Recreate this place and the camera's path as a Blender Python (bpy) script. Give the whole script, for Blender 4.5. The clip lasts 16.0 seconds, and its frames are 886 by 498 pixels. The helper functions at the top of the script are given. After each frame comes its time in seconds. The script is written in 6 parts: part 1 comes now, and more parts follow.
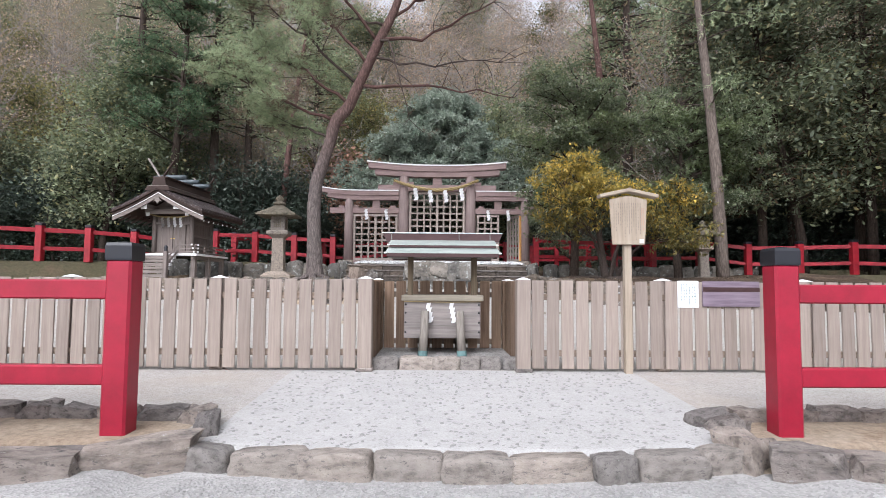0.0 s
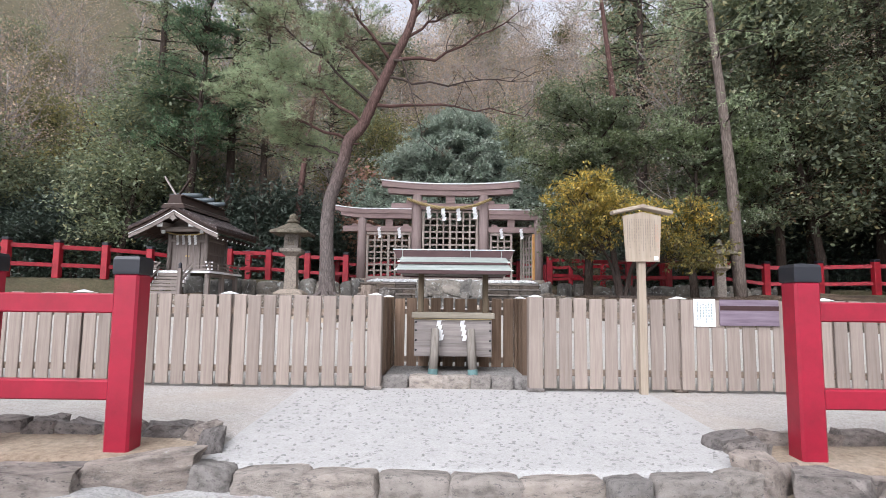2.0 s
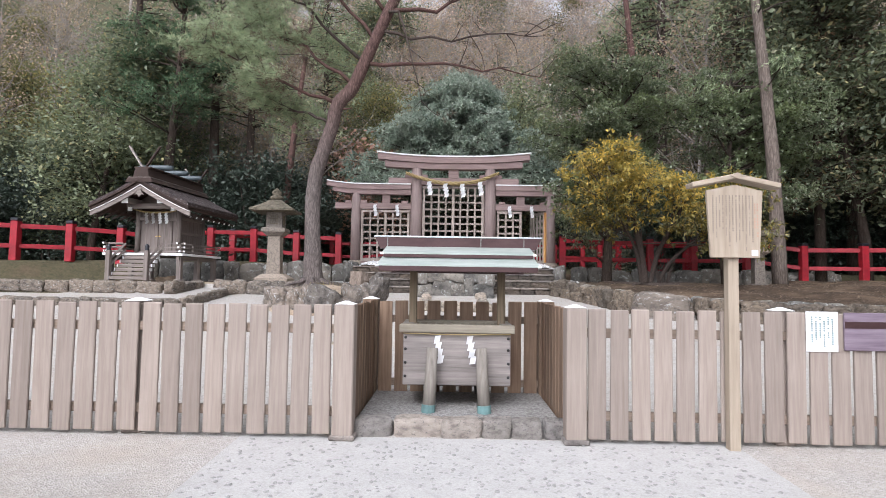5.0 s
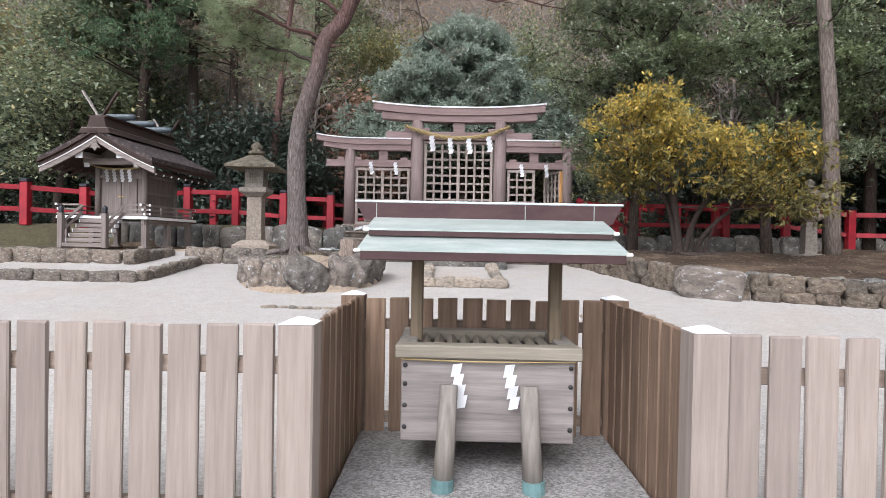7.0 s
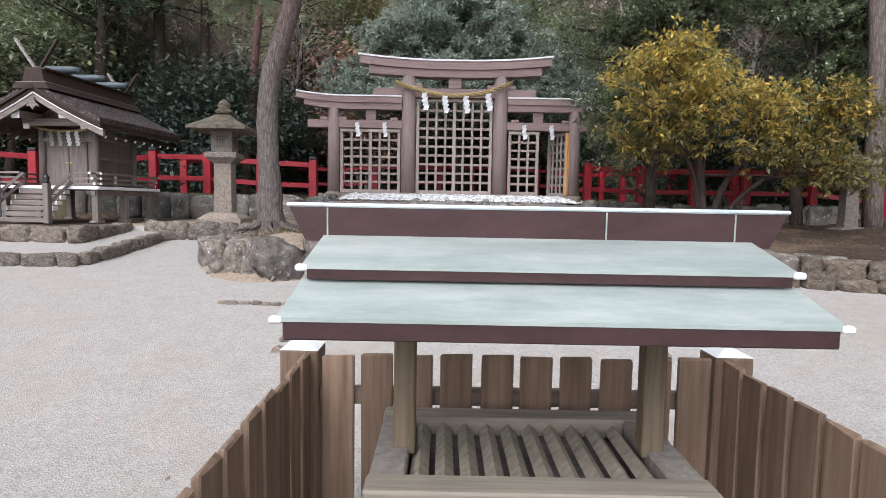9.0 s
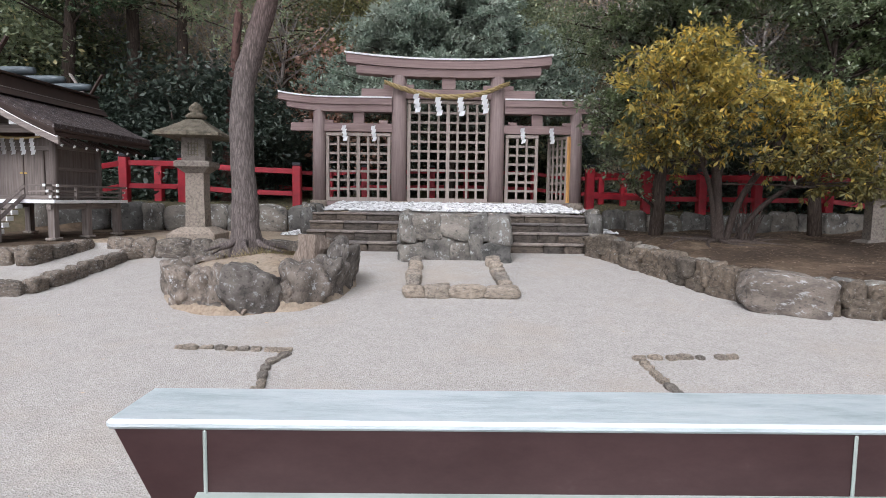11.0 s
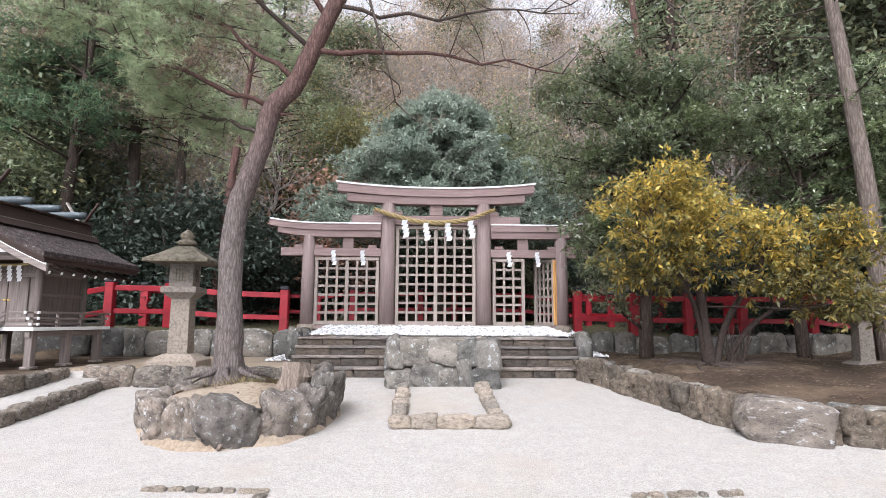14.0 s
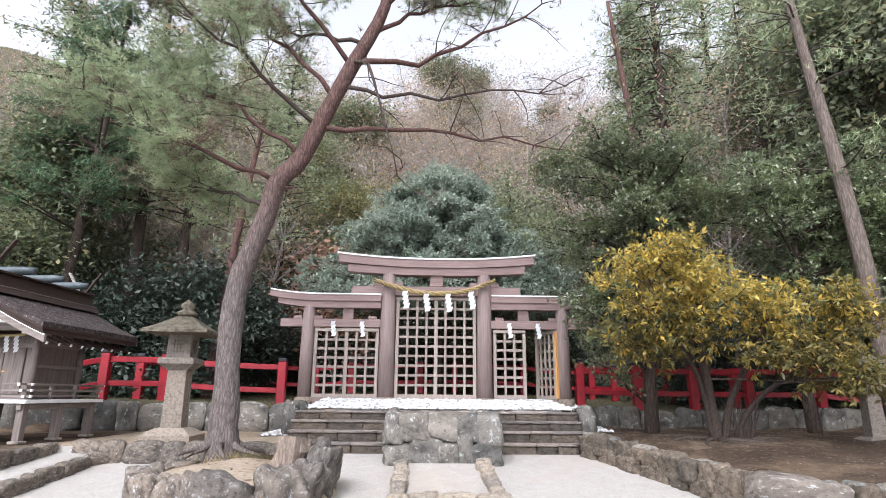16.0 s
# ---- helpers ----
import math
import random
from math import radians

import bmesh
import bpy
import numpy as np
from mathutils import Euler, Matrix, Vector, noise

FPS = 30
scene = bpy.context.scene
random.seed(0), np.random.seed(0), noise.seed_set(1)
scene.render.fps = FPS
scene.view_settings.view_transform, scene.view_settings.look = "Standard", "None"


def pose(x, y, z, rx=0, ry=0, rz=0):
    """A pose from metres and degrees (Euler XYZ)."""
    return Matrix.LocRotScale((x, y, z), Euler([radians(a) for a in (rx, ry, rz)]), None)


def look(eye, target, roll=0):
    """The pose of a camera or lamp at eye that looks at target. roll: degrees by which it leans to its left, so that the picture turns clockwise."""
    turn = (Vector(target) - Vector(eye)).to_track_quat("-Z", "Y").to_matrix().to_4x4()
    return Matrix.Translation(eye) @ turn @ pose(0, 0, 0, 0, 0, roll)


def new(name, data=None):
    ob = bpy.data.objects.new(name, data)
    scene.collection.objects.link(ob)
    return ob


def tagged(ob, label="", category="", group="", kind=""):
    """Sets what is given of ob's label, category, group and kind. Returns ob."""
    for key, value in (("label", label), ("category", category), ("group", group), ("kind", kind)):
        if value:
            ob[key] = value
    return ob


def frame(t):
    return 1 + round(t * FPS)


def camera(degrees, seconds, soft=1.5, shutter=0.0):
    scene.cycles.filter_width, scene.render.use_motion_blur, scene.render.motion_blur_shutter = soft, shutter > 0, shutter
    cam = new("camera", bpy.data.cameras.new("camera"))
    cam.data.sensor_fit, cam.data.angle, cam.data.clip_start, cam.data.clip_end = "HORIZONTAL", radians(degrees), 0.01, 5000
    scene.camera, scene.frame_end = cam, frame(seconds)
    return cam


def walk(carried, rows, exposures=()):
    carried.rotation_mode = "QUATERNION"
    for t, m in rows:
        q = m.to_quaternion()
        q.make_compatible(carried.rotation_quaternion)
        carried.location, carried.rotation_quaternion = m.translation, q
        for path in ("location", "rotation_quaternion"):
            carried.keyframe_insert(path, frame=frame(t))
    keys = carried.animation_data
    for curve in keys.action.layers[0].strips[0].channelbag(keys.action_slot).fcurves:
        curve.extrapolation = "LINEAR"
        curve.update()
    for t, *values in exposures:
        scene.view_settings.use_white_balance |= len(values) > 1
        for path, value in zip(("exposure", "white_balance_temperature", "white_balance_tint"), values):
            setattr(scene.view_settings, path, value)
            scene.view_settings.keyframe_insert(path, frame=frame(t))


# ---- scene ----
cam = camera(75.8, 16.0, 0.75)
PATH = [
    (0, (-0.121, -0.453, 1.13), (-0.096, 1.543, 1.259), 0.4),
    (0.5, (-0.133, -0.436, 1.127), (-0.123, 1.559, 1.276), 0.6),
    (1, (-0.114, -0.466, 1.122), (-0.12, 1.527, 1.287), 0.7),
    (1.5, (-0.108, -0.447, 1.131), (-0.124, 1.545, 1.31), 0.7),
    (2, (-0.079, -0.375, 1.1), (-0.103, 1.616, 1.296), 0.7),
    (2.5, (-0.071, -0.26, 1.052), (-0.105, 1.73, 1.253), 0.8),
    (3, (-0.151, 0.06, 1.052), (-0.194, 2.051, 1.245), 0.9),
    (3.5, (-0.168, 0.478, 1.086), (-0.207, 2.469, 1.272), 0.9),
    (4, (-0.103, 1.018, 1.224), (-0.131, 3.011, 1.392), 1.0),
    (4.2, (-0.079, 1.183, 1.278), (-0.11, 3.176, 1.441), 1.0),
    (6.3, (-0.082, 3.417, 1.536), (-0.115, 5.417, 1.552), 0.8),
    (6.5, (-0.141, 3.651, 1.512), (-0.177, 5.65, 1.52), 0.9),
    (7, (-0.27, 4.24, 1.654), (-0.3, 6.24, 1.63), 1.1),
    (7.5, (-0.313, 4.734, 1.709), (-0.335, 6.733, 1.656), 1.0),
    (8, (-0.267, 5.202, 1.825), (-0.281, 7.199, 1.73), 1.0),
    (8.5, (-0.308, 5.552, 1.853), (-0.315, 7.547, 1.717), 1.0),
    (8.7, (-0.341, 5.759, 1.886), (-0.346, 7.753, 1.737), 1.0),
    (10.8, (-0.413, 7.245, 2.242), (-0.389, 9.236, 2.062), 0.9),
    (11, (-0.437, 7.29, 2.276), (-0.409, 9.283, 2.108), 0.8),
    (11.5, (-0.444, 7.307, 2.316), (-0.407, 9.303, 2.203), 0.7),
    (12, (-0.439, 7.334, 2.346), (-0.393, 9.333, 2.307), 0.5),
    (12.5, (-0.426, 7.343, 2.344), (-0.373, 9.342, 2.384), 0.5),
    (13, (-0.404, 7.324, 2.366), (-0.345, 9.32, 2.474), 0.4),
    (13.5, (-0.397, 7.312, 2.37), (-0.332, 9.303, 2.549), 0.4),
    (14, (-0.412, 7.307, 2.367), (-0.35, 9.29, 2.619), 0.4),
    (14.5, (-0.422, 7.253, 2.358), (-0.349, 9.225, 2.683), 0.4),
    (15, (-0.412, 7.249, 2.351), (-0.346, 9.209, 2.743), 0.4),
    (15.5, (-0.422, 7.24, 2.358), (-0.357, 9.187, 2.807), 0.5),
    (16, (-0.419, 7.247, 2.351), (-0.361, 9.184, 2.848), 0.5),
]
walk(cam, [(t, look(eye, target, roll)) for t, eye, target, roll in PATH], [(0, 1.08, 6000, 14), (4, 1.1, 6000, 14), (7, 1.15, 6000, 14), (8.5, 1.0, 6000, 14), (10.8, 0.82, 6000, 14), (12.5, 1.12, 6000, 14), (14.5, 1.48, 6000, 14), (16, 1.5, 6000, 14)])

# ---- world and light ----
world = bpy.data.worlds.new("overcast_sky")
scene.world = world
world.use_nodes = True
wn = world.node_tree
wn.nodes.clear()
w_sky = wn.nodes.new("ShaderNodeTexSky")
w_sky.sky_type, w_sky.sun_disc = "NISHITA", False
w_sky.sun_elevation, w_sky.sun_rotation = radians(48), radians(200)
w_sky.air_density, w_sky.dust_density, w_sky.ozone_density = 1.0, 4.0, 1.0
w_hsv = wn.nodes.new("ShaderNodeHueSaturation")
w_hsv.inputs["Saturation"].default_value = 0.1
w_bg = wn.nodes.new("ShaderNodeBackground")
w_bg.inputs["Strength"].default_value = 0.15
w_out = wn.nodes.new("ShaderNodeOutputWorld")
wn.links.new(w_sky.outputs[0], w_hsv.inputs["Color"])
wn.links.new(w_hsv.outputs[0], w_bg.inputs["Color"])
wn.links.new(w_bg.outputs[0], w_out.inputs["Surface"])
sun_data = bpy.data.lights.new("sun", "SUN")
sun_data.energy, sun_data.angle, sun_data.color = 0.5, radians(30), (1.0, 0.98, 0.95)
sun = new("sun", sun_data)
sun.matrix_world = look((-8, -22, 30), (0, 12, 0))


# ---- materials ----
def nodes_of(name, rough=0.8, metal=0.0):
    m = bpy.data.materials.new(name)
    m.use_nodes = True
    t = m.node_tree
    b = t.nodes["Principled BSDF"]
    b.inputs["Roughness"].default_value = rough
    b.inputs["Metallic"].default_value = metal
    if rough > 0.55 and not metal:
        b.inputs["Specular IOR Level"].default_value = 0.22
    return m, t, b


def coords(t, scale=(1, 1, 1)):
    c = t.nodes.new("ShaderNodeTexCoord")
    mp = t.nodes.new("ShaderNodeMapping")
    mp.inputs["Scale"].default_value = scale
    t.links.new(c.outputs["Object"], mp.inputs["Vector"])
    return mp.outputs[0]


def noise_tex(t, vec, scale, detail=4.0, rough=0.6):
    n = t.nodes.new("ShaderNodeTexNoise")
    n.inputs["Scale"].default_value, n.inputs["Detail"].default_value, n.inputs["Roughness"].default_value = scale, detail, rough
    t.links.new(vec, n.inputs["Vector"])
    return n.outputs[0]


def ramp(t, fac, stops):
    r = t.nodes.new("ShaderNodeValToRGB")
    els = r.color_ramp.elements
    while len(els) < len(stops):
        els.new(0.5)
    for e, (p, c) in zip(els, stops):
        e.position, e.color = p, (*c, 1)
    t.links.new(fac, r.inputs[0])
    return r.outputs[0]


def mixed(t, fac, a, b, mode="MIX"):
    m = t.nodes.new("ShaderNodeMix")
    m.data_type, m.blend_type = "RGBA", mode
    for sock, v in ((m.inputs[0], fac), (m.inputs[6], a), (m.inputs[7], b)):
        if isinstance(v, (int, float)):
            sock.default_value = v
        elif isinstance(v, tuple):
            sock.default_value = (*v, 1)
        else:
            t.links.new(v, sock)
    return m.outputs[2]


def bump(t, b, height, strength=0.4, dist=0.01):
    n = t.nodes.new("ShaderNodeBump")
    n.inputs["Strength"].default_value, n.inputs["Distance"].default_value = strength, dist
    t.links.new(height, n.inputs["Height"])
    t.links.new(n.outputs[0], b.inputs["Normal"])


def value(t, sock, amount, base):
    """A colour scaled by base + amount * sock."""
    m = t.nodes.new("ShaderNodeMath")
    m.operation = "MULTIPLY_ADD"
    m.inputs[1].default_value, m.inputs[2].default_value = amount, base
    t.links.new(sock, m.inputs[0])
    return m.outputs[0]


def tint(t, colour, factor):
    m = t.nodes.new("ShaderNodeVectorMath")
    m.operation = "SCALE"
    t.links.new(colour, m.inputs[0])
    t.links.new(factor, m.inputs["Scale"])
    return m.outputs[0]


def wood(name, dark, light, axis="z", rough=0.75, stain=0.35, vary=0.35):
    m, t, b = nodes_of(name, rough)
    k = {"x": (1.3, 26, 26), "y": (26, 1.3, 26), "z": (26, 26, 1.3)}[axis]
    info = t.nodes.new("ShaderNodeObjectInfo")
    vec = coords(t, k)
    add = t.nodes.new("ShaderNodeVectorMath")
    add.operation = "MULTIPLY_ADD"
    t.links.new(info.outputs["Random"], add.inputs[0])
    add.inputs[1].default_value = (37, 53, 29)
    t.links.new(vec, add.inputs[2])
    g = noise_tex(t, add.outputs[0], 1.0, 6, 0.65)
    s = noise_tex(t, coords(t), 2.3, 3)
    col = ramp(t, g, [(0.28, dark), (0.72, light)])
    col = mixed(t, value(t, s, stain * 1.6, -0.35 * stain), col, tuple(c * 0.6 for c in dark))
    col = tint(t, col, value(t, info.outputs["Random"], vary, 1 - vary / 2))
    t.links.new(col, b.inputs["Base Color"])
    bump(t, b, g, 0.35, 0.006)
    return m


def stone(name, dark, light, lichen=(0.5, 0.51, 0.46), lichen_at=0.62, rough=0.9, scale=5.0):
    m, t, b = nodes_of(name, rough)
    info = t.nodes.new("ShaderNodeObjectInfo")
    vec = coords(t)
    add = t.nodes.new("ShaderNodeVectorMath")
    add.operation = "MULTIPLY_ADD"
    t.links.new(info.outputs["Random"], add.inputs[0])
    add.inputs[1].default_value = (17, 23, 11)
    t.links.new(vec, add.inputs[2])
    big = noise_tex(t, add.outputs[0], scale, 5)
    fine = noise_tex(t, add.outputs[0], scale * 9, 5, 0.7)
    blot = noise_tex(t, add.outputs[0], scale * 2.2, 6, 0.75)
    col = ramp(t, big, [(0.32, tuple(c * 0.7 for c in dark)), (0.5, tuple((a + c) / 2 for a, c in zip(dark, light))), (0.68, light)])
    warm = mixed(t, 1.0, col, (1.09, 0.98, 0.87), "MULTIPLY")
    col = mixed(t, ramp(t, info.outputs["Random"], [(0.0, (0.3, 0.3, 0.3)), (0.8, (1, 1, 1))]), col, warm)
    col = mixed(t, ramp(t, blot, [(lichen_at, (0, 0, 0)), (lichen_at + 0.05, (0.9, 0.9, 0.9))]), col, lichen)
    col = mixed(t, ramp(t, blot, [(0.36, (0.8, 0.8, 0.8)), (0.44, (0, 0, 0))]), col, tuple(c * 0.45 for c in dark))
    col = mixed(t, 0.16, col, ramp(t, fine, [(0.3, tuple(c * 0.3 for c in dark)), (0.7, light)]))
    col = tint(t, col, value(t, info.outputs["Random"], 0.5, 0.78))
    t.links.new(col, b.inputs["Base Color"])
    bump(t, b, mixed(t, 0.5, fine, blot), 0.9, 0.05)
    return m


def paint(name, colour, rough=0.45, wear=0.12):
    m, t, b = nodes_of(name, rough)
    n = noise_tex(t, coords(t), 3.0, 6, 0.7)
    f = noise_tex(t, coords(t, (30, 30, 3)), 1.0, 4)
    col = ramp(t, n, [(0.25, tuple(c * (1 - wear * 2) for c in colour)), (0.75, tuple(min(1, c * (1 + wear)) for c in colour))])
    t.links.new(col, b.inputs["Base Color"])
    bump(t, b, f, 0.12, 0.004)
    return m


def leaf(name, stops, rough=0.45, spec=0.5, trans=0.45):
    """Leaf colours picked leaf by leaf and tree by tree."""
    m, t, b = nodes_of(name, rough)
    b.inputs["Specular IOR Level"].default_value = spec
    geo = t.nodes.new("ShaderNodeNewGeometry")
    info = t.nodes.new("ShaderNodeObjectInfo")
    col = ramp(t, geo.outputs["Random Per Island"], stops)
    n = noise_tex(t, coords(t), 0.55, 3)
    spot = noise_tex(t, coords(t), 2.6, 2)
    col = mixed(t, ramp(t, n, [(0.42, (0, 0, 0)), (0.62, (0.75, 0.75, 0.75))]), col, stops[-1][1])
    col = tint(t, col, value(t, info.outputs["Random"], 0.5, 0.75))
    col = tint(t, col, value(t, spot, 1.7, 0.15))
    t.links.new(col, b.inputs["Base Color"])
    tr = t.nodes.new("ShaderNodeBsdfTranslucent")
    t.links.new(col, tr.inputs["Color"])
    ms = t.nodes.new("ShaderNodeMixShader")
    ms.inputs[0].default_value = trans
    t.links.new(b.outputs[0], ms.inputs[1])
    t.links.new(tr.outputs[0], ms.inputs[2])
    t.links.new(ms.outputs[0], t.nodes["Material Output"].inputs["Surface"])
    return m


def bark(name, dark, light, scale=1.0, upper=None):
    m, t, b = nodes_of(name, 0.95)
    vec = coords(t, (13 * scale, 13 * scale, 1.9 * scale))
    v = t.nodes.new("ShaderNodeTexVoronoi")
    v.feature = "DISTANCE_TO_EDGE"
    wob = t.nodes.new("ShaderNodeVectorMath")
    wob.operation = "ADD"
    nz = noise_tex(t, vec, 1.5, 4)
    t.links.new(vec, wob.inputs[0])
    t.links.new(nz, wob.inputs[1])
    t.links.new(wob.outputs[0], v.inputs["Vector"])
    v.inputs["Scale"].default_value = 1.6
    n = noise_tex(t, vec, 2.2, 8, 0.75)
    col = mixed(t, ramp(t, v.outputs[0], [(0.0, (0.2, 0.2, 0.2)), (0.16, (1, 1, 1))]), dark, ramp(t, n, [(0.3, dark), (0.7, light)]))
    if upper:  # the bark of a red pine reddens with height
        sep = t.nodes.new("ShaderNodeSeparateXYZ")
        t.links.new(coords(t, (0.1, 0.1, 0.1)), sep.inputs[0])
        col = mixed(t, ramp(t, sep.outputs[2], [(0.3, (0, 0, 0)), (0.6, (1, 1, 1))]), col, mixed(t, 1.0, col, upper, "MULTIPLY"))
    t.links.new(col, b.inputs["Base Color"])
    bump(t, b, mixed(t, 0.6, n, v.outputs[0]), 0.9, 0.04)
    return m


def gravel(name, colours, cell, patch=(0.5, 0.42, 0.3), patch_at=0.62, strength=0.7):
    m, t, b = nodes_of(name, 0.95)
    vec = coords(t)
    v = t.nodes.new("ShaderNodeTexVoronoi")
    v.inputs["Scale"].default_value = 1.0 / cell
    t.links.new(vec, v.inputs["Vector"])
    sep = t.nodes.new("ShaderNodeSeparateColor")
    t.links.new(v.outputs["Color"], sep.inputs[0])
    col = ramp(t, sep.outputs[0], colours)
    big = noise_tex(t, vec, 0.55, 5, 0.6)
    col = mixed(t, ramp(t, big, [(patch_at - 0.1, (0, 0, 0)), (patch_at + 0.12, (0.7, 0.7, 0.7))]), col, patch)
    mid = noise_tex(t, vec, 4.0, 5, 0.7)
    col = tint(t, col, value(t, mid, 0.35, 0.82))
    t.links.new(col, b.inputs["Base Color"])
    bump(t, b, v.outputs["Distance"], strength, cell * 0.6)
    return m


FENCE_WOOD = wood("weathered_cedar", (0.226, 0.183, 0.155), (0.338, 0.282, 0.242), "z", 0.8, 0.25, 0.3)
# alcove planks and posts: a darker, redder brown than the fence
ALCOVE_WOOD = wood("dark_brown_cedar", (0.15, 0.097, 0.064), (0.32, 0.222, 0.155), "z", 0.75, 0.3, 0.45)
RAIL_WOOD = wood("rail_cedar", (0.16, 0.12, 0.09), (0.32, 0.25, 0.2), "x", 0.8)
BOX_WOOD = wood("grey_box_wood", (0.15, 0.13, 0.12), (0.36, 0.32, 0.295), "x", 0.7, 0.45, 0.15)
BOX_RIM = wood("box_rim_wood", (0.17, 0.145, 0.11), (0.37, 0.33, 0.26), "x", 0.7, 0.45, 0.15)
BOX_UPRIGHT = wood("box_upright_wood", (0.15, 0.132, 0.112), (0.30, 0.27, 0.235), "z", 0.75, 0.4, 0.15)
POST_WOOD = wood("mossy_post_wood", (0.10, 0.078, 0.05), (0.24, 0.185, 0.125), "z", 0.75, 0.4, 0.1)
SIGN_WOOD = wood("sign_wood", (0.27, 0.215, 0.16), (0.41, 0.345, 0.27), "z", 0.7, 0.15, 0.1)
SIGN_WOOD_X = wood("sign_wood_across", (0.27, 0.215, 0.16), (0.41, 0.345, 0.27), "x", 0.7, 0.15, 0.1)
TORII_Z = wood("torii_wood_upright", (0.19, 0.137, 0.126), (0.315, 0.245, 0.228), "z", 0.6, 0.2, 0.12)
TORII_X = wood("torii_wood_across", (0.2, 0.135, 0.124), (0.325, 0.238, 0.222), "x", 0.6, 0.2, 0.12)
LATTICE = wood("lattice_wood", (0.25, 0.205, 0.175), (0.40, 0.34, 0.30), "z", 0.7, 0.1, 0.15)
NEW_WOOD = wood("fresh_orange_wood", (0.55, 0.27, 0.08), (0.75, 0.42, 0.15), "z", 0.5, 0.1, 0.1)
SHRINE_WOOD = wood("shrine_wood", (0.125, 0.102, 0.09), (0.285, 0.24, 0.215), "z", 0.7, 0.3, 0.2)
SHRINE_X = wood("shrine_wood_across", (0.135, 0.112, 0.1), (0.31, 0.265, 0.235), "x", 0.7, 0.3, 0.2)
SHRINE_Y = wood("shrine_wood_deep", (0.135, 0.112, 0.1), (0.31, 0.265, 0.235), "y", 0.7, 0.3, 0.2)
ROOF_BARK = stone("bark_roof", (0.026, 0.021, 0.023), (0.075, 0.064, 0.066), (0.21, 0.2, 0.2), 0.57, 0.9, 6)
ROOF_EDGE = paint("dark_roof_edge", (0.05, 0.032, 0.026), 0.6)
WHITE = paint("white_paint", (0.8, 0.8, 0.79), 0.5, 0.06)
PAPER = paint("white_paper", (0.76, 0.76, 0.76), 0.7, 0.02)
RED = paint("vermilion_paint", (0.30, 0.006, 0.026), 0.42, 0.16)
RED_OLD = paint("aged_vermilion_paint", (0.32, 0.010, 0.020), 0.5, 0.25)
BLACK = paint("black_cap_paint", (0.012, 0.013, 0.018), 0.35)
GOLD = paint("brass", (0.7, 0.45, 0.1), 0.3)
STRAW = wood("straw_rope_fibre", (0.26, 0.19, 0.085), (0.44, 0.34, 0.17), "x", 0.85, 0.2, 0.1)
INK = paint("faded_ink", (0.23, 0.19, 0.155), 0.7)
INK_RED = paint("faded_red_ink", (0.42, 0.26, 0.19), 0.7)
BLUE_COPPER = paint("teal_copper_sleeve", (0.13, 0.23, 0.225), 0.55, 0.3)
LOG_COPPER = paint("dark_weathered_copper", (0.075, 0.095, 0.105), 0.45, 0.3)
NAIL = paint("dark_iron", (0.02, 0.018, 0.017), 0.5)
PURPLE = wood("faded_purple_board", (0.12, 0.085, 0.115), (0.27, 0.22, 0.26), "x", 0.6, 0.3, 0.1)
ROCK = stone("field_stone", (0.085, 0.077, 0.07), (0.25, 0.222, 0.193), (0.42, 0.42, 0.4), 0.57)
BOULDER = stone("lichened_boulder", (0.095, 0.086, 0.079), (0.25, 0.226, 0.203), (0.44, 0.44, 0.43), 0.57, 0.9, 3.4)
FACE = stone("mottled_wall_stone", (0.085, 0.084, 0.079), (0.225, 0.221, 0.209), (0.42, 0.435, 0.415), 0.57, 0.9, 1.9)
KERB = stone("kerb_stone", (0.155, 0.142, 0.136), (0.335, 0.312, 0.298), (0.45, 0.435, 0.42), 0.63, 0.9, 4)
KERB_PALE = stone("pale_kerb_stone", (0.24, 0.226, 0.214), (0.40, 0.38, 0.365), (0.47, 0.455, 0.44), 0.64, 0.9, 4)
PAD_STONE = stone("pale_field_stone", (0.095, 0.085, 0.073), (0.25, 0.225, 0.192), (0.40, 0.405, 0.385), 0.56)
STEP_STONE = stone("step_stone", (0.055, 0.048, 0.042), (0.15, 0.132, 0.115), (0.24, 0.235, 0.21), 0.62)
LANTERN_STONE = stone("granite_lantern", (0.21, 0.19, 0.17), (0.33, 0.30, 0.268), (0.4, 0.385, 0.35), 0.7, 0.9, 16)
LANTERN_DARK = stone("mossy_granite", (0.085, 0.08, 0.06), (0.22, 0.2, 0.16), (0.3, 0.3, 0.22), 0.64, 0.9, 9)
COPPER_GREEN, ct, cb = nodes_of("verdigris_copper", 0.36, 0.25)
cn = noise_tex(ct, coords(ct, (1.2, 4, 4)), 2.0, 6, 0.7)
ct.links.new(ramp(ct, cn, [(0.25, (0.25, 0.30, 0.27)), (0.5, (0.36, 0.405, 0.37)), (0.75, (0.49, 0.53, 0.49))]), cb.inputs["Base Color"])
bump(ct, cb, cn, 0.12, 0.01)
# ridge-top copper: the sky's reflection is put into these whitish tones
COPPER_PALE, ct, cb = nodes_of("sky_paled_copper", 0.28, 0.35)
cn = noise_tex(ct, coords(ct, (2.0, 9, 9)), 3.0, 6, 0.75)
ct.links.new(ramp(ct, cn, [(0.3, (0.42, 0.5, 0.5)), (0.5, (0.62, 0.69, 0.70)), (0.7, (0.74, 0.79, 0.8))]), cb.inputs["Base Color"])
bump(ct, cb, cn, 0.2, 0.012)
COPPER_BROWN, ct, cb = nodes_of("aged_brown_copper", 0.34, 0.45)
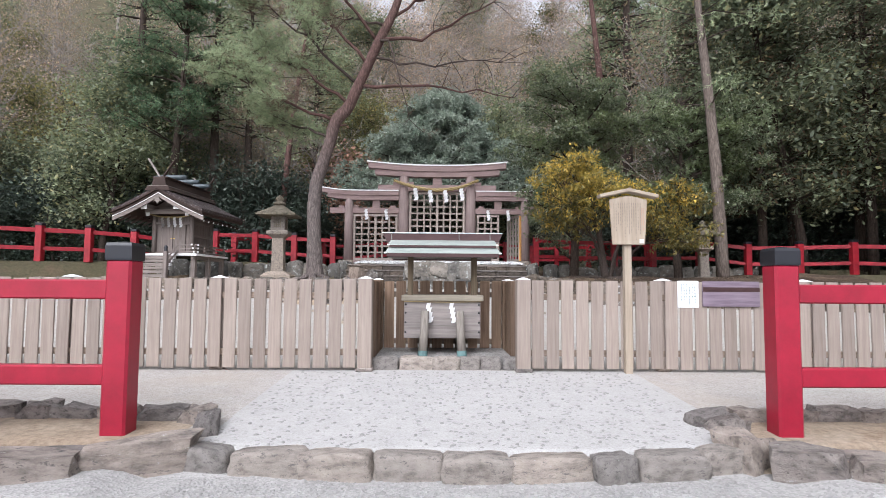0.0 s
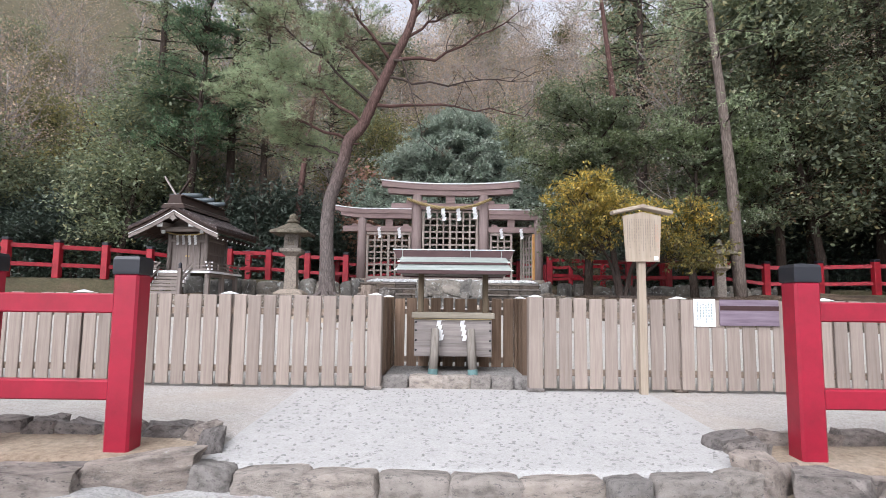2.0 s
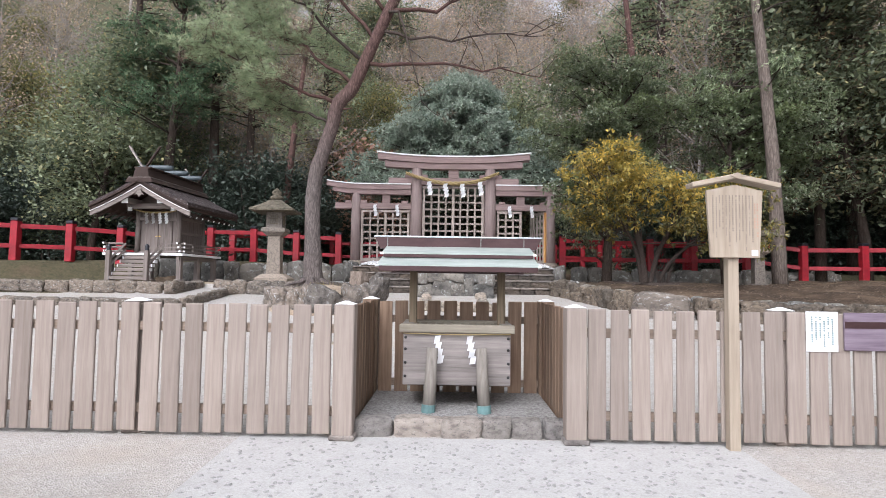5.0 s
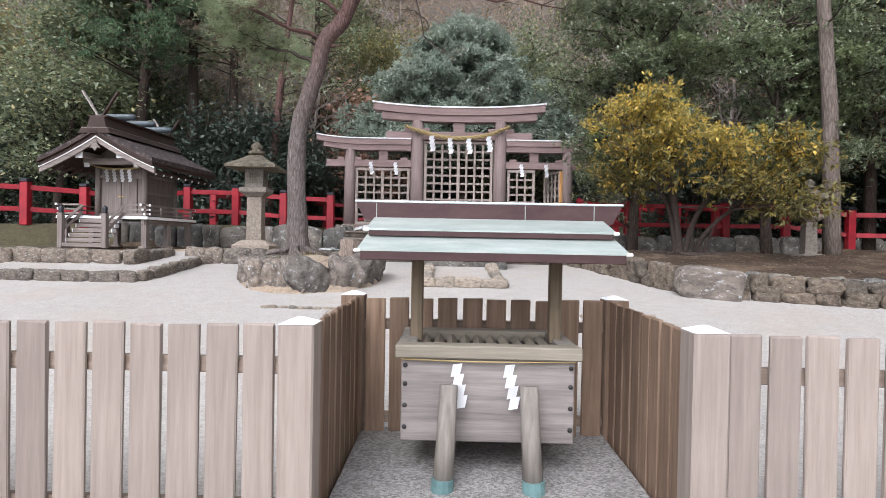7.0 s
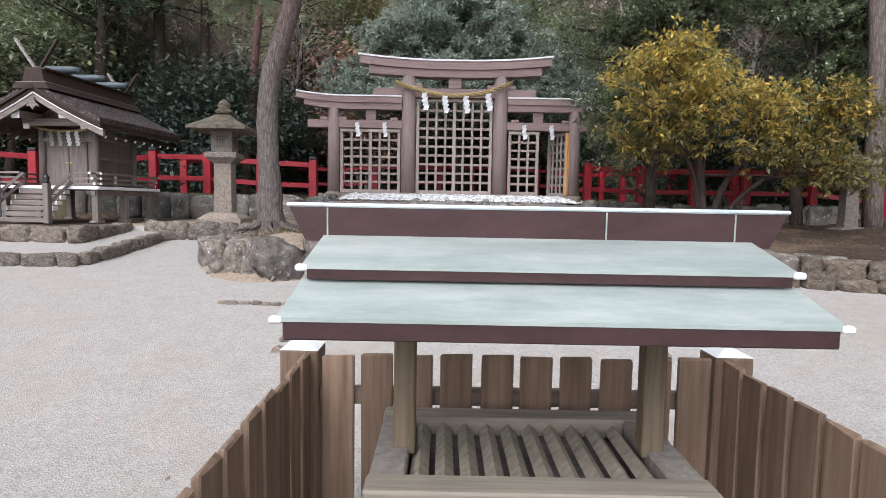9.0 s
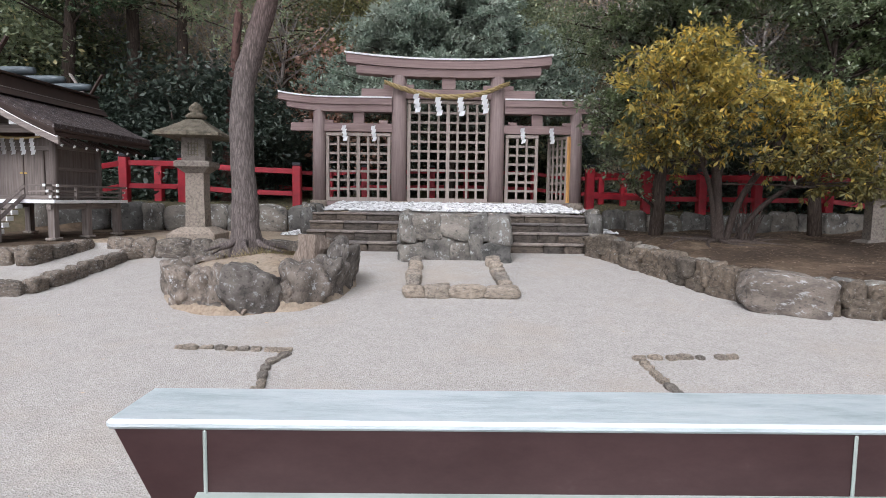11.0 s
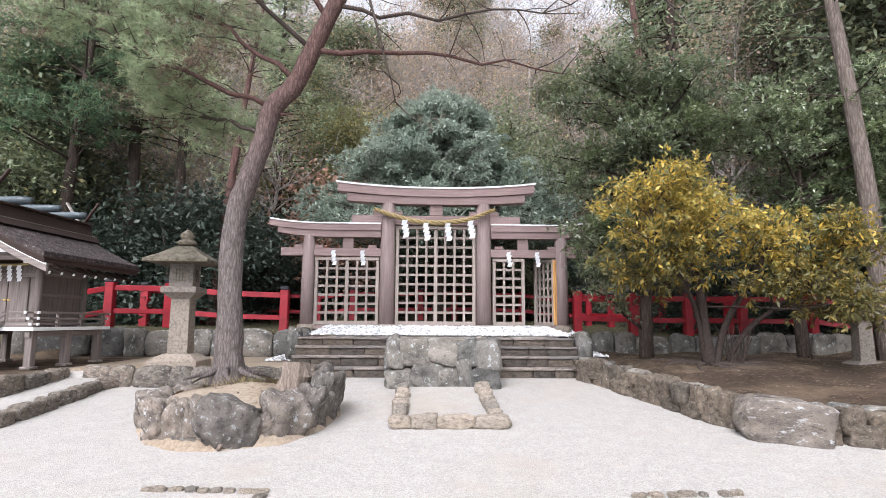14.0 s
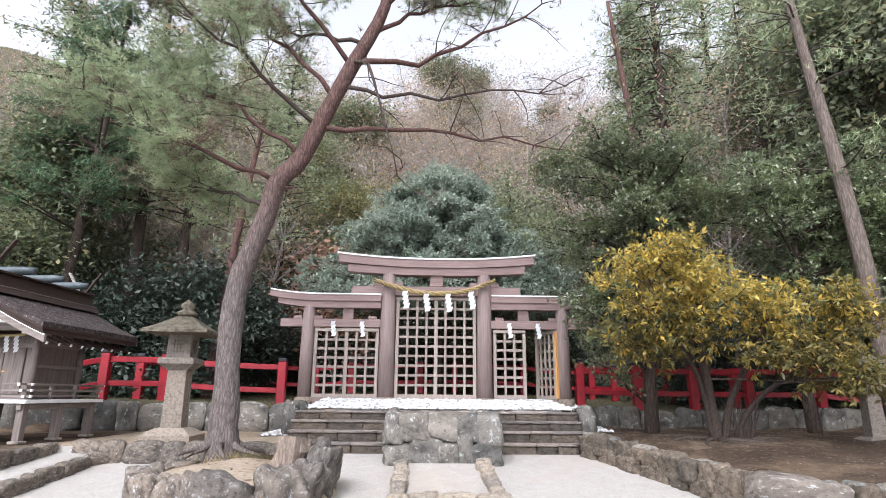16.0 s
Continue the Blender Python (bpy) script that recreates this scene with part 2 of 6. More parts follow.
cn = noise_tex(ct, coords(ct, (1.5, 3, 3)), 2.4, 6, 0.7)
ct.links.new(ramp(ct, cn, [(0.25, (0.045, 0.022, 0.022)), (0.6, (0.075, 0.041, 0.04)), (0.85, (0.115, 0.08, 0.077))]), cb.inputs["Base Color"])
bump(ct, cb, cn, 0.1, 0.01)

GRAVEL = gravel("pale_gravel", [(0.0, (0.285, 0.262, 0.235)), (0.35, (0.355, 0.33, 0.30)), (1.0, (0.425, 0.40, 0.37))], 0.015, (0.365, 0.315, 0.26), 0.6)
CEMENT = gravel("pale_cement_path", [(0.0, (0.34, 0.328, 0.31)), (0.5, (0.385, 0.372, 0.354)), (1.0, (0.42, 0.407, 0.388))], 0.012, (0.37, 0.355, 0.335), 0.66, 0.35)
# alcove gravel: colour lowered to hold the shade beneath box and roof
ALCOVE_GRAVEL = gravel("shade_darkened_gravel", [(0.0, (0.15, 0.14, 0.13)), (0.5, (0.24, 0.228, 0.215)), (1.0, (0.34, 0.325, 0.31))], 0.016, (0.2, 0.18, 0.155), 0.6)
FRONT = gravel("pebbled_cement", [(0.0, (0.25, 0.24, 0.23)), (0.4, (0.31, 0.30, 0.285)), (1.0, (0.37, 0.358, 0.34))], 0.02, (0.34, 0.325, 0.305), 0.66, 0.5)
PEBBLES = stone("set_pebbles", (0.17, 0.165, 0.15), (0.42, 0.41, 0.385), (0.6, 0.6, 0.58), 0.7)
WHITE_GRAVEL, gt_, gb_ = nodes_of("white_gravel", 0.85)
g_geo = gt_.nodes.new("ShaderNodeNewGeometry")
gt_.links.new(ramp(gt_, g_geo.outputs["Random Per Island"], [(0.0, (0.22, 0.215, 0.205)), (0.3, (0.46, 0.455, 0.445)), (1.0, (0.74, 0.735, 0.725))]), gb_.inputs["Base Color"])

# soil and forest floor: one sheet, blended by place
SOIL, st, sb = nodes_of("ground_soil", 0.95)
sv = coords(st)
s1 = noise_tex(st, sv, 1.1, 6, 0.7)
s2 = noise_tex(st, sv, 14.0, 6, 0.75)
s_col = ramp(st, s1, [(0.3, (0.27, 0.185, 0.12)), (0.5, (0.40, 0.32, 0.235)), (0.7, (0.5, 0.43, 0.345))])
s_col = mixed(st, 0.55, s_col, ramp(st, s2, [(0.35, (0.10, 0.07, 0.045)), (0.65, (0.383, 0.306, 0.23))]))
st.links.new(s_col, sb.inputs["Base Color"])
bump(st, sb, s2, 0.8, 0.04)
# bank earth, its browns deepened to carry the shade of the trees
BANK_EARTH, bt_, bb_ = nodes_of("bank_earth", 0.95)
bv = coords(bt_)
b1 = noise_tex(bt_, bv, 0.9, 6, 0.7)
b2 = noise_tex(bt_, bv, 16.0, 6, 0.75)
b_col = ramp(bt_, b1, [(0.38, (0.025, 0.017, 0.012)), (0.5, (0.06, 0.04, 0.027)), (0.64, (0.19, 0.135, 0.09))])
b_col = mixed(bt_, 0.45, b_col, ramp(bt_, b2, [(0.35, (0.03, 0.02, 0.014)), (0.65, (0.14, 0.098, 0.066))]))
bt_.links.new(b_col, bb_.inputs["Base Color"])
bump(bt_, bb_, b2, 0.9, 0.05)
# leaf litter, its colour also lowered for the shade under the shrubs
LITTER, lt_, lb_ = nodes_of("leaf_litter", 0.95)
lv = coords(lt_)
l1 = noise_tex(lt_, lv, 1.3, 6, 0.7)
l2 = noise_tex(lt_, lv, 22.0, 6, 0.75)
l_col = ramp(lt_, l1, [(0.32, (0.03, 0.02, 0.014)), (0.46, (0.075, 0.052, 0.034)), (0.62, (0.23, 0.17, 0.115))])
l_col = mixed(lt_, 0.4, l_col, ramp(lt_, l2, [(0.35, (0.02, 0.014, 0.01)), (0.55, (0.085, 0.058, 0.038)), (0.7, (0.18, 0.13, 0.09))]))
lt_.links.new(l_col, lb_.inputs["Base Color"])
bump(lt_, lb_, l2, 0.9, 0.05)
FLOOR, ft, fb = nodes_of("forest_floor", 0.95)
fv = coords(ft)
f1 = noise_tex(ft, fv, 0.8, 5, 0.7)
f2 = noise_tex(ft, fv, 9.0, 6, 0.75)
f_col = ramp(ft, f1, [(0.35, (0.055, 0.045, 0.028)), (0.5, (0.085, 0.08, 0.042)), (0.68, (0.125, 0.092, 0.058))])
f_col = mixed(ft, 0.4, f_col, ramp(ft, f2, [(0.35, (0.02, 0.02, 0.012)), (0.7, (0.16, 0.125, 0.08))]))
ft.links.new(f_col, fb.inputs["Base Color"])
bump(ft, fb, f2, 0.8, 0.06)

PINE_BARK = bark("red_pine_bark", (0.055, 0.045, 0.041), (0.24, 0.2, 0.185), 1.0, (0.85, 0.62, 0.58))
PINE_RED = bark("upper_red_pine_bark", (0.055, 0.03, 0.025), (0.18, 0.105, 0.09), 1.2)
CEDAR_BARK = bark("cedar_bark", (0.025, 0.018, 0.014), (0.10, 0.075, 0.06), 0.8)
PALE_BARK = bark("pale_bark", (0.13, 0.10, 0.08), (0.33, 0.27, 0.22), 0.8)
TWIG = bark("twig_bark", (0.04, 0.03, 0.025), (0.13, 0.10, 0.085), 1.5)
GREY_TWIG = bark("bare_grey_twigs", (0.24, 0.21, 0.19), (0.5, 0.445, 0.405), 1.5)
MID_BARK = bark("grey_brown_bark", (0.075, 0.058, 0.048), (0.24, 0.195, 0.165), 0.8)
L_YELLOW = leaf("yellow_shrub_leaves", [(0.0, (0.13, 0.135, 0.055)), (0.33, (0.24, 0.22, 0.07)), (0.55, (0.44, 0.33, 0.075)), (0.88, (0.66, 0.44, 0.08)), (1.0, (0.36, 0.29, 0.075))])
# the palest stops colour some leaves as if they caught the sky
L_GLOSSY = leaf("glossy_evergreen_leaves", [(0.0, (0.088, 0.12, 0.065)), (0.45, (0.165, 0.21, 0.115)), (0.8, (0.33, 0.37, 0.23)), (0.93, (0.462, 0.47, 0.36)), (1.0, (0.209, 0.26, 0.11))], 0.28, 0.8)
L_BLUE = leaf("blue_green_leaves", [(0.0, (0.165, 0.225, 0.173)), (0.5, (0.272, 0.338, 0.262)), (1.0, (0.446, 0.495, 0.405))], 0.4, 0.5)
L_DARK = leaf("dark_forest_leaves", [(0.0, (0.0945, 0.115, 0.0743)), (0.5, (0.196, 0.223, 0.142)), (0.8, (0.311, 0.338, 0.209)), (0.93, (0.405, 0.338, 0.162)), (1.0, (0.189, 0.223, 0.121))], 0.45)
L_CEDAR = leaf("cedar_sprays", [(0.0, (0.117, 0.156, 0.0975)), (0.5, (0.254, 0.305, 0.189)), (0.8, (0.364, 0.397, 0.24)), (0.92, (0.468, 0.286, 0.182)), (1.0, (0.234, 0.286, 0.156))], 0.6, 0.3)
# cedar sprays again, rustier, and darkened to dim the front-lit near trees
L_CEDAR_DARK = leaf("dark_rusty_cedar_sprays", [(0.0, (0.0598, 0.0761, 0.047)), (0.45, (0.112, 0.135, 0.0802)), (0.7, (0.165, 0.173, 0.0968)), (0.85, (0.284, 0.138, 0.09)), (1.0, (0.127, 0.144, 0.083))], 0.6, 0.3)
L_AUTUMN = leaf("autumn_leaves", [(0.0, (0.329, 0.226, 0.179)), (0.4, (0.499, 0.352, 0.278)), (0.75, (0.59, 0.43, 0.315)), (1.0, (0.408, 0.336, 0.21))], 0.7, 0.2)
L_RUST = leaf("rust_red_leaves", [(0.0, (0.34, 0.2, 0.15)), (0.6, (0.48, 0.31, 0.24)), (1.0, (0.42, 0.25, 0.18))], 0.7, 0.2)
L_OLIVE = leaf("olive_yellow_leaves", [(0.0, (0.10, 0.105, 0.055)), (0.5, (0.18, 0.175, 0.085)), (0.85, (0.36, 0.29, 0.10)), (1.0, (0.15, 0.16, 0.075))], 0.6, 0.3)
L_NEEDLE = leaf("pine_needles", [(0.0, (0.184, 0.248, 0.13)), (0.4, (0.307, 0.384, 0.218)), (0.75, (0.417, 0.484, 0.295)), (0.9, (0.466, 0.366, 0.236)), (1.0, (0.344, 0.413, 0.236))], 0.55, 0.35, 0.3)
L_YELLOW_OLIVE = leaf("olive_shrub_leaves", [(0.0, (0.11, 0.115, 0.05)), (0.45, (0.2, 0.185, 0.065)), (0.68, (0.36, 0.28, 0.07)), (0.9, (0.66, 0.43, 0.06)), (1.0, (0.2, 0.185, 0.07))])
L_HINOKI = leaf("dark_hinoki_sprays", [(0.0, (0.06, 0.10, 0.06)), (0.5, (0.11, 0.18, 0.095)), (0.8, (0.19, 0.27, 0.145)), (0.92, (0.22, 0.17, 0.1)), (1.0, (0.10, 0.16, 0.085))], 0.55, 0.35)
L_BUSH = leaf("dark_undergrowth_leaves", [(0.0, (0.03, 0.042, 0.032)), (0.6, (0.06, 0.08, 0.06)), (0.9, (0.11, 0.13, 0.10)), (1.0, (0.05, 0.07, 0.05))], 0.5, 0.35, 0.25)
L_NEEDLE_BROWN = leaf("withered_pine_needles", [(0.0, (0.10, 0.07, 0.05)), (0.5, (0.17, 0.12, 0.09)), (1.0, (0.22, 0.17, 0.12))], 0.7, 0.2, 0.3)


# ---- mesh helpers ----
def to_mesh(name, bm, material, smooth=False):
    bmesh.ops.recalc_face_normals(bm, faces=bm.faces[:])
    me = bpy.data.meshes.new(name)
    bm.to_mesh(me)
    bm.free()
    me.materials.append(material)
    if smooth:
        for p in me.polygons:
            p.use_smooth = True
    return me


def thing(name, m, label, category, group="", kind=""):
    ob = new(name)
    ob.matrix_world = m
    ob.empty_display_size = 0.1
    return tagged(ob, label, category, group, kind)


def part(name, bm, material, parent, label="", m=None, smooth=False):
    me = bm if isinstance(bm, bpy.types.Mesh) else to_mesh(name, bm, material, smooth)
    ob = new(name, me)
    ob.parent = parent
    if m is not None:
        ob.matrix_basis = m
    return tagged(ob, label)


def box(cx, cy, cz, sx, sy, sz, bev=0.008, m=None, bm=None):
    """A bevelled box; cz is its middle."""
    b = bmesh.new()
    bmesh.ops.create_cube(b, size=1, matrix=Matrix.Translation((cx, cy, cz)) @ Matrix.Diagonal((sx, sy, sz, 1)))
    if bev:
        bmesh.ops.bevel(b, geom=b.edges[:], offset=bev, segments=1, affect="EDGES")
    if m is not None:
        b.transform(m)
    if bm is None:
        return b
    tmp = bpy.data.meshes.new("tmp")
    b.to_mesh(tmp)
    b.free()
    bm.from_mesh(tmp)
    bpy.data.meshes.remove(tmp)
    return bm


def sweep(points, radii, n=10, bm=None, rough=0.0, seed=0):
    """A tapered tube along points."""
    bm = bm or bmesh.new()
    rings = []
    pts = [Vector(p) for p in points]
    for i, p in enumerate(pts):
        d = (pts[min(i + 1, len(pts) - 1)] - pts[max(i - 1, 0)]).normalized()
        a = d.orthogonal().normalized() if abs(d.z) < 0.999 else Vector((1, 0, 0))
        ref = Vector((0, 1, 0)) if abs(d.y) < 0.9 else Vector((1, 0, 0))
        a = d.cross(ref).normalized()
        c = a.cross(d).normalized()
        ring = []
        for k in range(n):
            w = 2 * math.pi * k / n
            r = radii[i] * (1 + rough * noise.noise(Vector((math.cos(w) * 2 + seed, math.sin(w) * 2, i * 0.7))))
            ring.append(bm.verts.new(p + a * (r * math.cos(w)) + c * (r * math.sin(w))))
        rings.append(ring)
    for r0, r1 in zip(rings, rings[1:]):
        for k in range(n):
            bm.faces.new((r0[k], r0[(k + 1) % n], r1[(k + 1) % n], r1[k]))
    bm.faces.new(rings[0])
    bm.faces.new(rings[-1][::-1])
    return bm


def smooth_path(points, radii, steps=4):
    """Catmull-Rom through points, with radii."""
    P = [Vector(p) for p in points]
    P = [P[0] * 2 - P[1]] + P + [P[-1] * 2 - P[-2]]
    R = list(radii)
    out, rr = [], []
    for i in range(1, len(P) - 2):
        for s in range(steps):
            u = s / steps
            a, b, c, d = P[i - 1], P[i], P[i + 1], P[i + 2]
            out.append(0.5 * (2 * b + (c - a) * u + (2 * a - 5 * b + 4 * c - d) * u * u + (3 * b - a - 3 * c + d) * u ** 3))
            rr.append(R[i - 1] * (1 - u) + R[i] * u)
    out.append(P[-2])
    rr.append(R[-1])
    return out, rr


def lathe(profile, n=24, square=False, turn=0.0):
    """A turned shape from (radius, height); n sides."""
    bm = bmesh.new()
    rings = []
    for r, z in profile:
        rings.append([bm.verts.new((r * math.cos(turn + 2 * math.pi * k / n), r * math.sin(turn + 2 * math.pi * k / n), z)) for k in range(n)])
    for r0, r1 in zip(rings, rings[1:]):
        for k in range(n):
            bm.faces.new((r0[k], r0[(k + 1) % n], r1[(k + 1) % n], r1[k]))
    bm.faces.new(rings[0][::-1])
    bm.faces.new(rings[-1])
    return bm


def prism(outline, y0, y1, bev=0.0):
    """An outline in x, z pushed from y0 to y1."""
    bm = bmesh.new()
    a = [bm.verts.new((x, y0, z)) for x, z in outline]
    b = [bm.verts.new((x, y1, z)) for x, z in outline]
    bm.faces.new(a)
    bm.faces.new(b[::-1])
    for k in range(len(a)):
        j = (k + 1) % len(a)
        bm.faces.new((a[k], b[k], b[j], a[j]))
    if bev:
        bmesh.ops.bevel(bm, geom=bm.edges[:], offset=bev, segments=1, affect="EDGES")
    return bm


def rock_mesh(name, seed, material, cuts=3, rough=0.16, square=4.0, smooth=True):
    """A worn block in the unit cube."""
    bm = bmesh.new()
    bmesh.ops.create_cube(bm, size=1)
    bmesh.ops.subdivide_edges(bm, edges=bm.edges[:], cuts=cuts, use_grid_fill=True)
    off = Vector((seed * 3.7, seed * 1.3, seed * 2.1))
    for v in bm.verts:
        p = v.co * 2
        r = (abs(p.x) ** square + abs(p.y) ** square + abs(p.z) ** square) ** (1 / square)
        v.co = p / r * 0.5
        q = v.co.copy()
        v.co *= 1 + rough * 1.2 * noise.noise(q * 2.1 + off) - rough * 0.55 * abs(noise.noise(q * 4.3 + off)) + rough * 0.16 * noise.noise(q * 11 + off)
    return to_mesh(name, bm, material, smooth)


def rocks(material, name, count=7, cuts=3, rough=0.2, square=4.0, smooth=True):
    return [rock_mesh(name, 11 * k + len(name), material, cuts, rough, square, smooth) for k in range(count)]


rng = random.Random(4)


def ground_z(x, y):
    """The height of the ground at a place."""
    return float(ground_heights(np.array([x], float), np.array([y], float))[0])


MOUND = (-3.42, 17.35, 1.36, 1.6)
EDGE_X = [2.9, 3.3, 3.8, 4.28, 4.5, 4.95, 6.2, 7.8, 12.0, 40.0]
EDGE_Y = [22.5, 20.9, 19.4, 17.8, 17.0, 16.15, 15.75, 15.3, 14.6, 12.5]


def ss(a, b, v):
    u = np.clip((v - a) / (b - a), 0, 1)
    return u * u * (3 - 2 * u)


def kerb_y(x):
    return np.interp(x, [-2.05, -1.0, 0.2, 1.2, 2.1, 2.35], [4.12, 3.95, 3.88, 3.9, 4.07, 4.14])


def ground_heights(x, y):
    z = np.interp(y - (kerb_y(x) - 3.83) * (y < 5), [-900, 3.80, 3.86, 7.2, 8.9, 20.0, 22.0, 900], [-0.32, -0.30, -0.135, 0.0, 0.0, 0.975, 1.1, 1.1])
    bed = (ss(-2.25, -2.45, x) + ss(2.5, 2.7, x)) * ss(3.0, 3.3, y) * ss(5.1, 4.9, y)
    z = np.maximum(z, np.where(bed > 0, -0.30 + 0.10 * np.clip(bed, 0, 1), -99))
    # the terraces of the small shrine
    low = ss(-7.05, -7.2, x) * ss(16.45, 16.6, y)
    z = np.where(low > 0, np.maximum(z, z + 0.19 * low), z)
    high = ss(-8.0, -8.15, x) * ss(17.95, 18.1, y)
    z = np.where(high > 0, np.maximum(z, z * (1 - high) + 1.31 * high), z)
    lant = ss(-2.6, -2.8, x) * ss(19.75, 19.95, y)
    z = np.where(lant > 0, np.maximum(z, z * (1 - lant) + 1.31 * lant), z)
    # the bank with the shrubs
    d = y - np.interp(x, EDGE_X, EDGE_Y)
    bank = ss(0.05, 0.25, d) * ss(2.9, 3.2, x)
    top = 1.05 + 0.1 * np.clip(d, 0, 4.2) + 0.05 * np.sin(x * 2.3) * np.cos(y * 1.7)
    z = np.where(bank > 0, np.maximum(z, z * (1 - bank) + top * bank), z)
    # the upper platform
    front = np.where(np.abs(x) < 3.4, 22.1, 24.5)
    front = np.where(x < -10.6, np.interp(x, [-24, -16.4, -10.6], [13.5, 18.6, 23.6]), front)
    up = ss(0.0, np.where(x < -10.6, 1.4, 0.2), y - front)
    z = z * (1 - up) + np.maximum(z, 1.96 + 0.07 * np.clip(y - front, 0, 3) * (np.abs(x) < 4.6)) * up
    z = z + 0.17 * ss(-5.5, -8.5, x) * up * ss(-15, -11, x)
    # grassy rises under the side fences
    z = z + 0.18 * ss(11.2, 13.5, x) * ss(17.5, 20.5, y) * (1 - up)
    # the tree's mound
    q = np.sqrt(((x - MOUND[0]) / MOUND[2]) ** 2 + ((y - MOUND[1]) / MOUND[3]) ** 2)
    m = ss(1.04, 0.86, q)
    z = np.where(m > 0, np.maximum(z, z * (1 - m) + (1.1 + 0.22 * (1 - q)) * m), z)
    # the wooded hill
    hill = 0.04 * np.clip(y - 27, 0, 8) + 0.68 * np.clip(y - 36, 0, 70)
    side = 0.30 * np.clip(np.abs(x) - 25, 0, 60) * ss(6, 16, y)
    return z + hill + side + 0.03 * np.sin(x * 0.9 + y * 0.4) * ss(25.8, 28, y)


# ---- ground ----
def build_ground():
    gx = np.concatenate([[-900, -400, -200, -120, -80, -60], np.arange(-45, -15, 1.5), np.arange(-15, 15.01, 0.125), np.arange(16.5, 45, 1.5), [60, 80, 120, 200, 400, 900]])
    gy = np.concatenate([[-900, -300, -100, -40, -15, -5, 0, 1.5], np.arange(2.5, 26, 0.125), np.arange(26.5, 40, 0.75), np.arange(41, 110, 3), [130, 200, 400, 900]])
    X, Y = np.meshgrid(gx, gy)
    Z = ground_heights(X.ravel(), Y.ravel())
    V = np.stack([X.ravel(), Y.ravel(), Z], 1)
    nx, ny = len(gx), len(gy)
    i = np.arange((ny - 1) * nx).reshape(ny - 1, nx)[:, :-1].ravel()
    F = np.stack([i, i + 1, i + nx + 1, i + nx], 1)
    me = bpy.data.meshes.new("ground")
    me.from_pydata(V.tolist(), [], F.tolist())
    for mat in (GRAVEL, SOIL, FLOOR, CEMENT, LITTER, FRONT, BANK_EARTH):
        me.materials.append(mat)
    c = V[F].mean(1)
    cx, cy, cz = c.T
    mi = np.zeros(len(F), int)
    mi[(np.abs(cx) > 2.3) & (cy < 5.0) & (cy > 3.3)] = 1
    mi[(cx < -8.1) & (cy > 18.05) | (cx < -2.7) & (cy > 19.9)] = 1
    mi[(cx > 3.1) & (cy > np.interp(cx, EDGE_X, EDGE_Y) + 0.1)] = 6
    mi[((cx - 6.4) / 2.2) ** 2 + ((cy - 20.2) / 1.5) ** 2 + 0.3 * np.sin(cx * 5) * np.cos(cy * 4) < 1] = 4
    mi[(cx > 3.1) & (cy > 22.6 + 0.4 * np.sin(cx * 2))] = 4
    mi[((cx - MOUND[0]) / MOUND[2]) ** 2 + ((cy - MOUND[1]) / MOUND[3]) ** 2 < 1.02] = 1
    mi[(cy > 24.6) | (np.abs(cx) > 14) & (cy > 8) | (cx < -11.0) & (cy > 17.6)] = 2
    mi[(cx > -2.0 + 0.0 * cy) & (cx < 2.45) & (cy > kerb_y(cx)) & (cy < 7.3)] = 3
    mi[(cy < kerb_y(cx))] = 5
    mi[(np.abs(cx - 0.1) > 2.3) & (cy < 4.9) & (cy > np.interp(np.abs(cx), [2.4, 2.9, 3.6, 4.6], [3.98, 3.65, 3.3, 3.1]))] = 1
    mi[(cx < -8.1) & (cx > -11.6) & (cy > 18.05) & (cy < 24.6)] = 4
    me.polygons.foreach_set("material_index", mi.astype(np.int32))
    me.polygons.foreach_set("use_smooth", np.ones(len(F), bool))
    tagged(new("ground", me), "pale raked gravel court rising to bare soil and forest floor", "ground", kind="structure")


build_ground()


# ---- plank fence round the court ----
def plank_meshes(name, w, d, h, material, count=4):
    out = []
    for k in range(count):
        r = random.Random(k + 5)
        b = box(0, 0, h / 2, w, d, h, 0.006)
        for v in b.verts:
            if v.co.z > h * 0.9:
                v.co.z += r.uniform(-0.006, 0.006)
            v.co.x += r.uniform(-0.003, 0.003)
        out.append(to_mesh(name, b, material))
    return out


PLANK = plank_meshes("plank", 0.163, 0.028, 1.17, FENCE_WOOD)
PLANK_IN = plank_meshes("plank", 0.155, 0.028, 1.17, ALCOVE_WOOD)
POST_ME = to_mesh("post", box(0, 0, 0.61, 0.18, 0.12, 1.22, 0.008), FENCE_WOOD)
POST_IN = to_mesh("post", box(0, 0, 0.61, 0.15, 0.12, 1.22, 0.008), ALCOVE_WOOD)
CAP_ME = bmesh.new()
bmesh.ops.create_cone(CAP_ME, cap_ends=True, segments=4, radius1=0.13, radius2=0.02, depth=0.03, matrix=Matrix.Rotation(radians(45), 4, "Z"))
CAP_ME = to_mesh("post_cap", CAP_ME, WHITE)


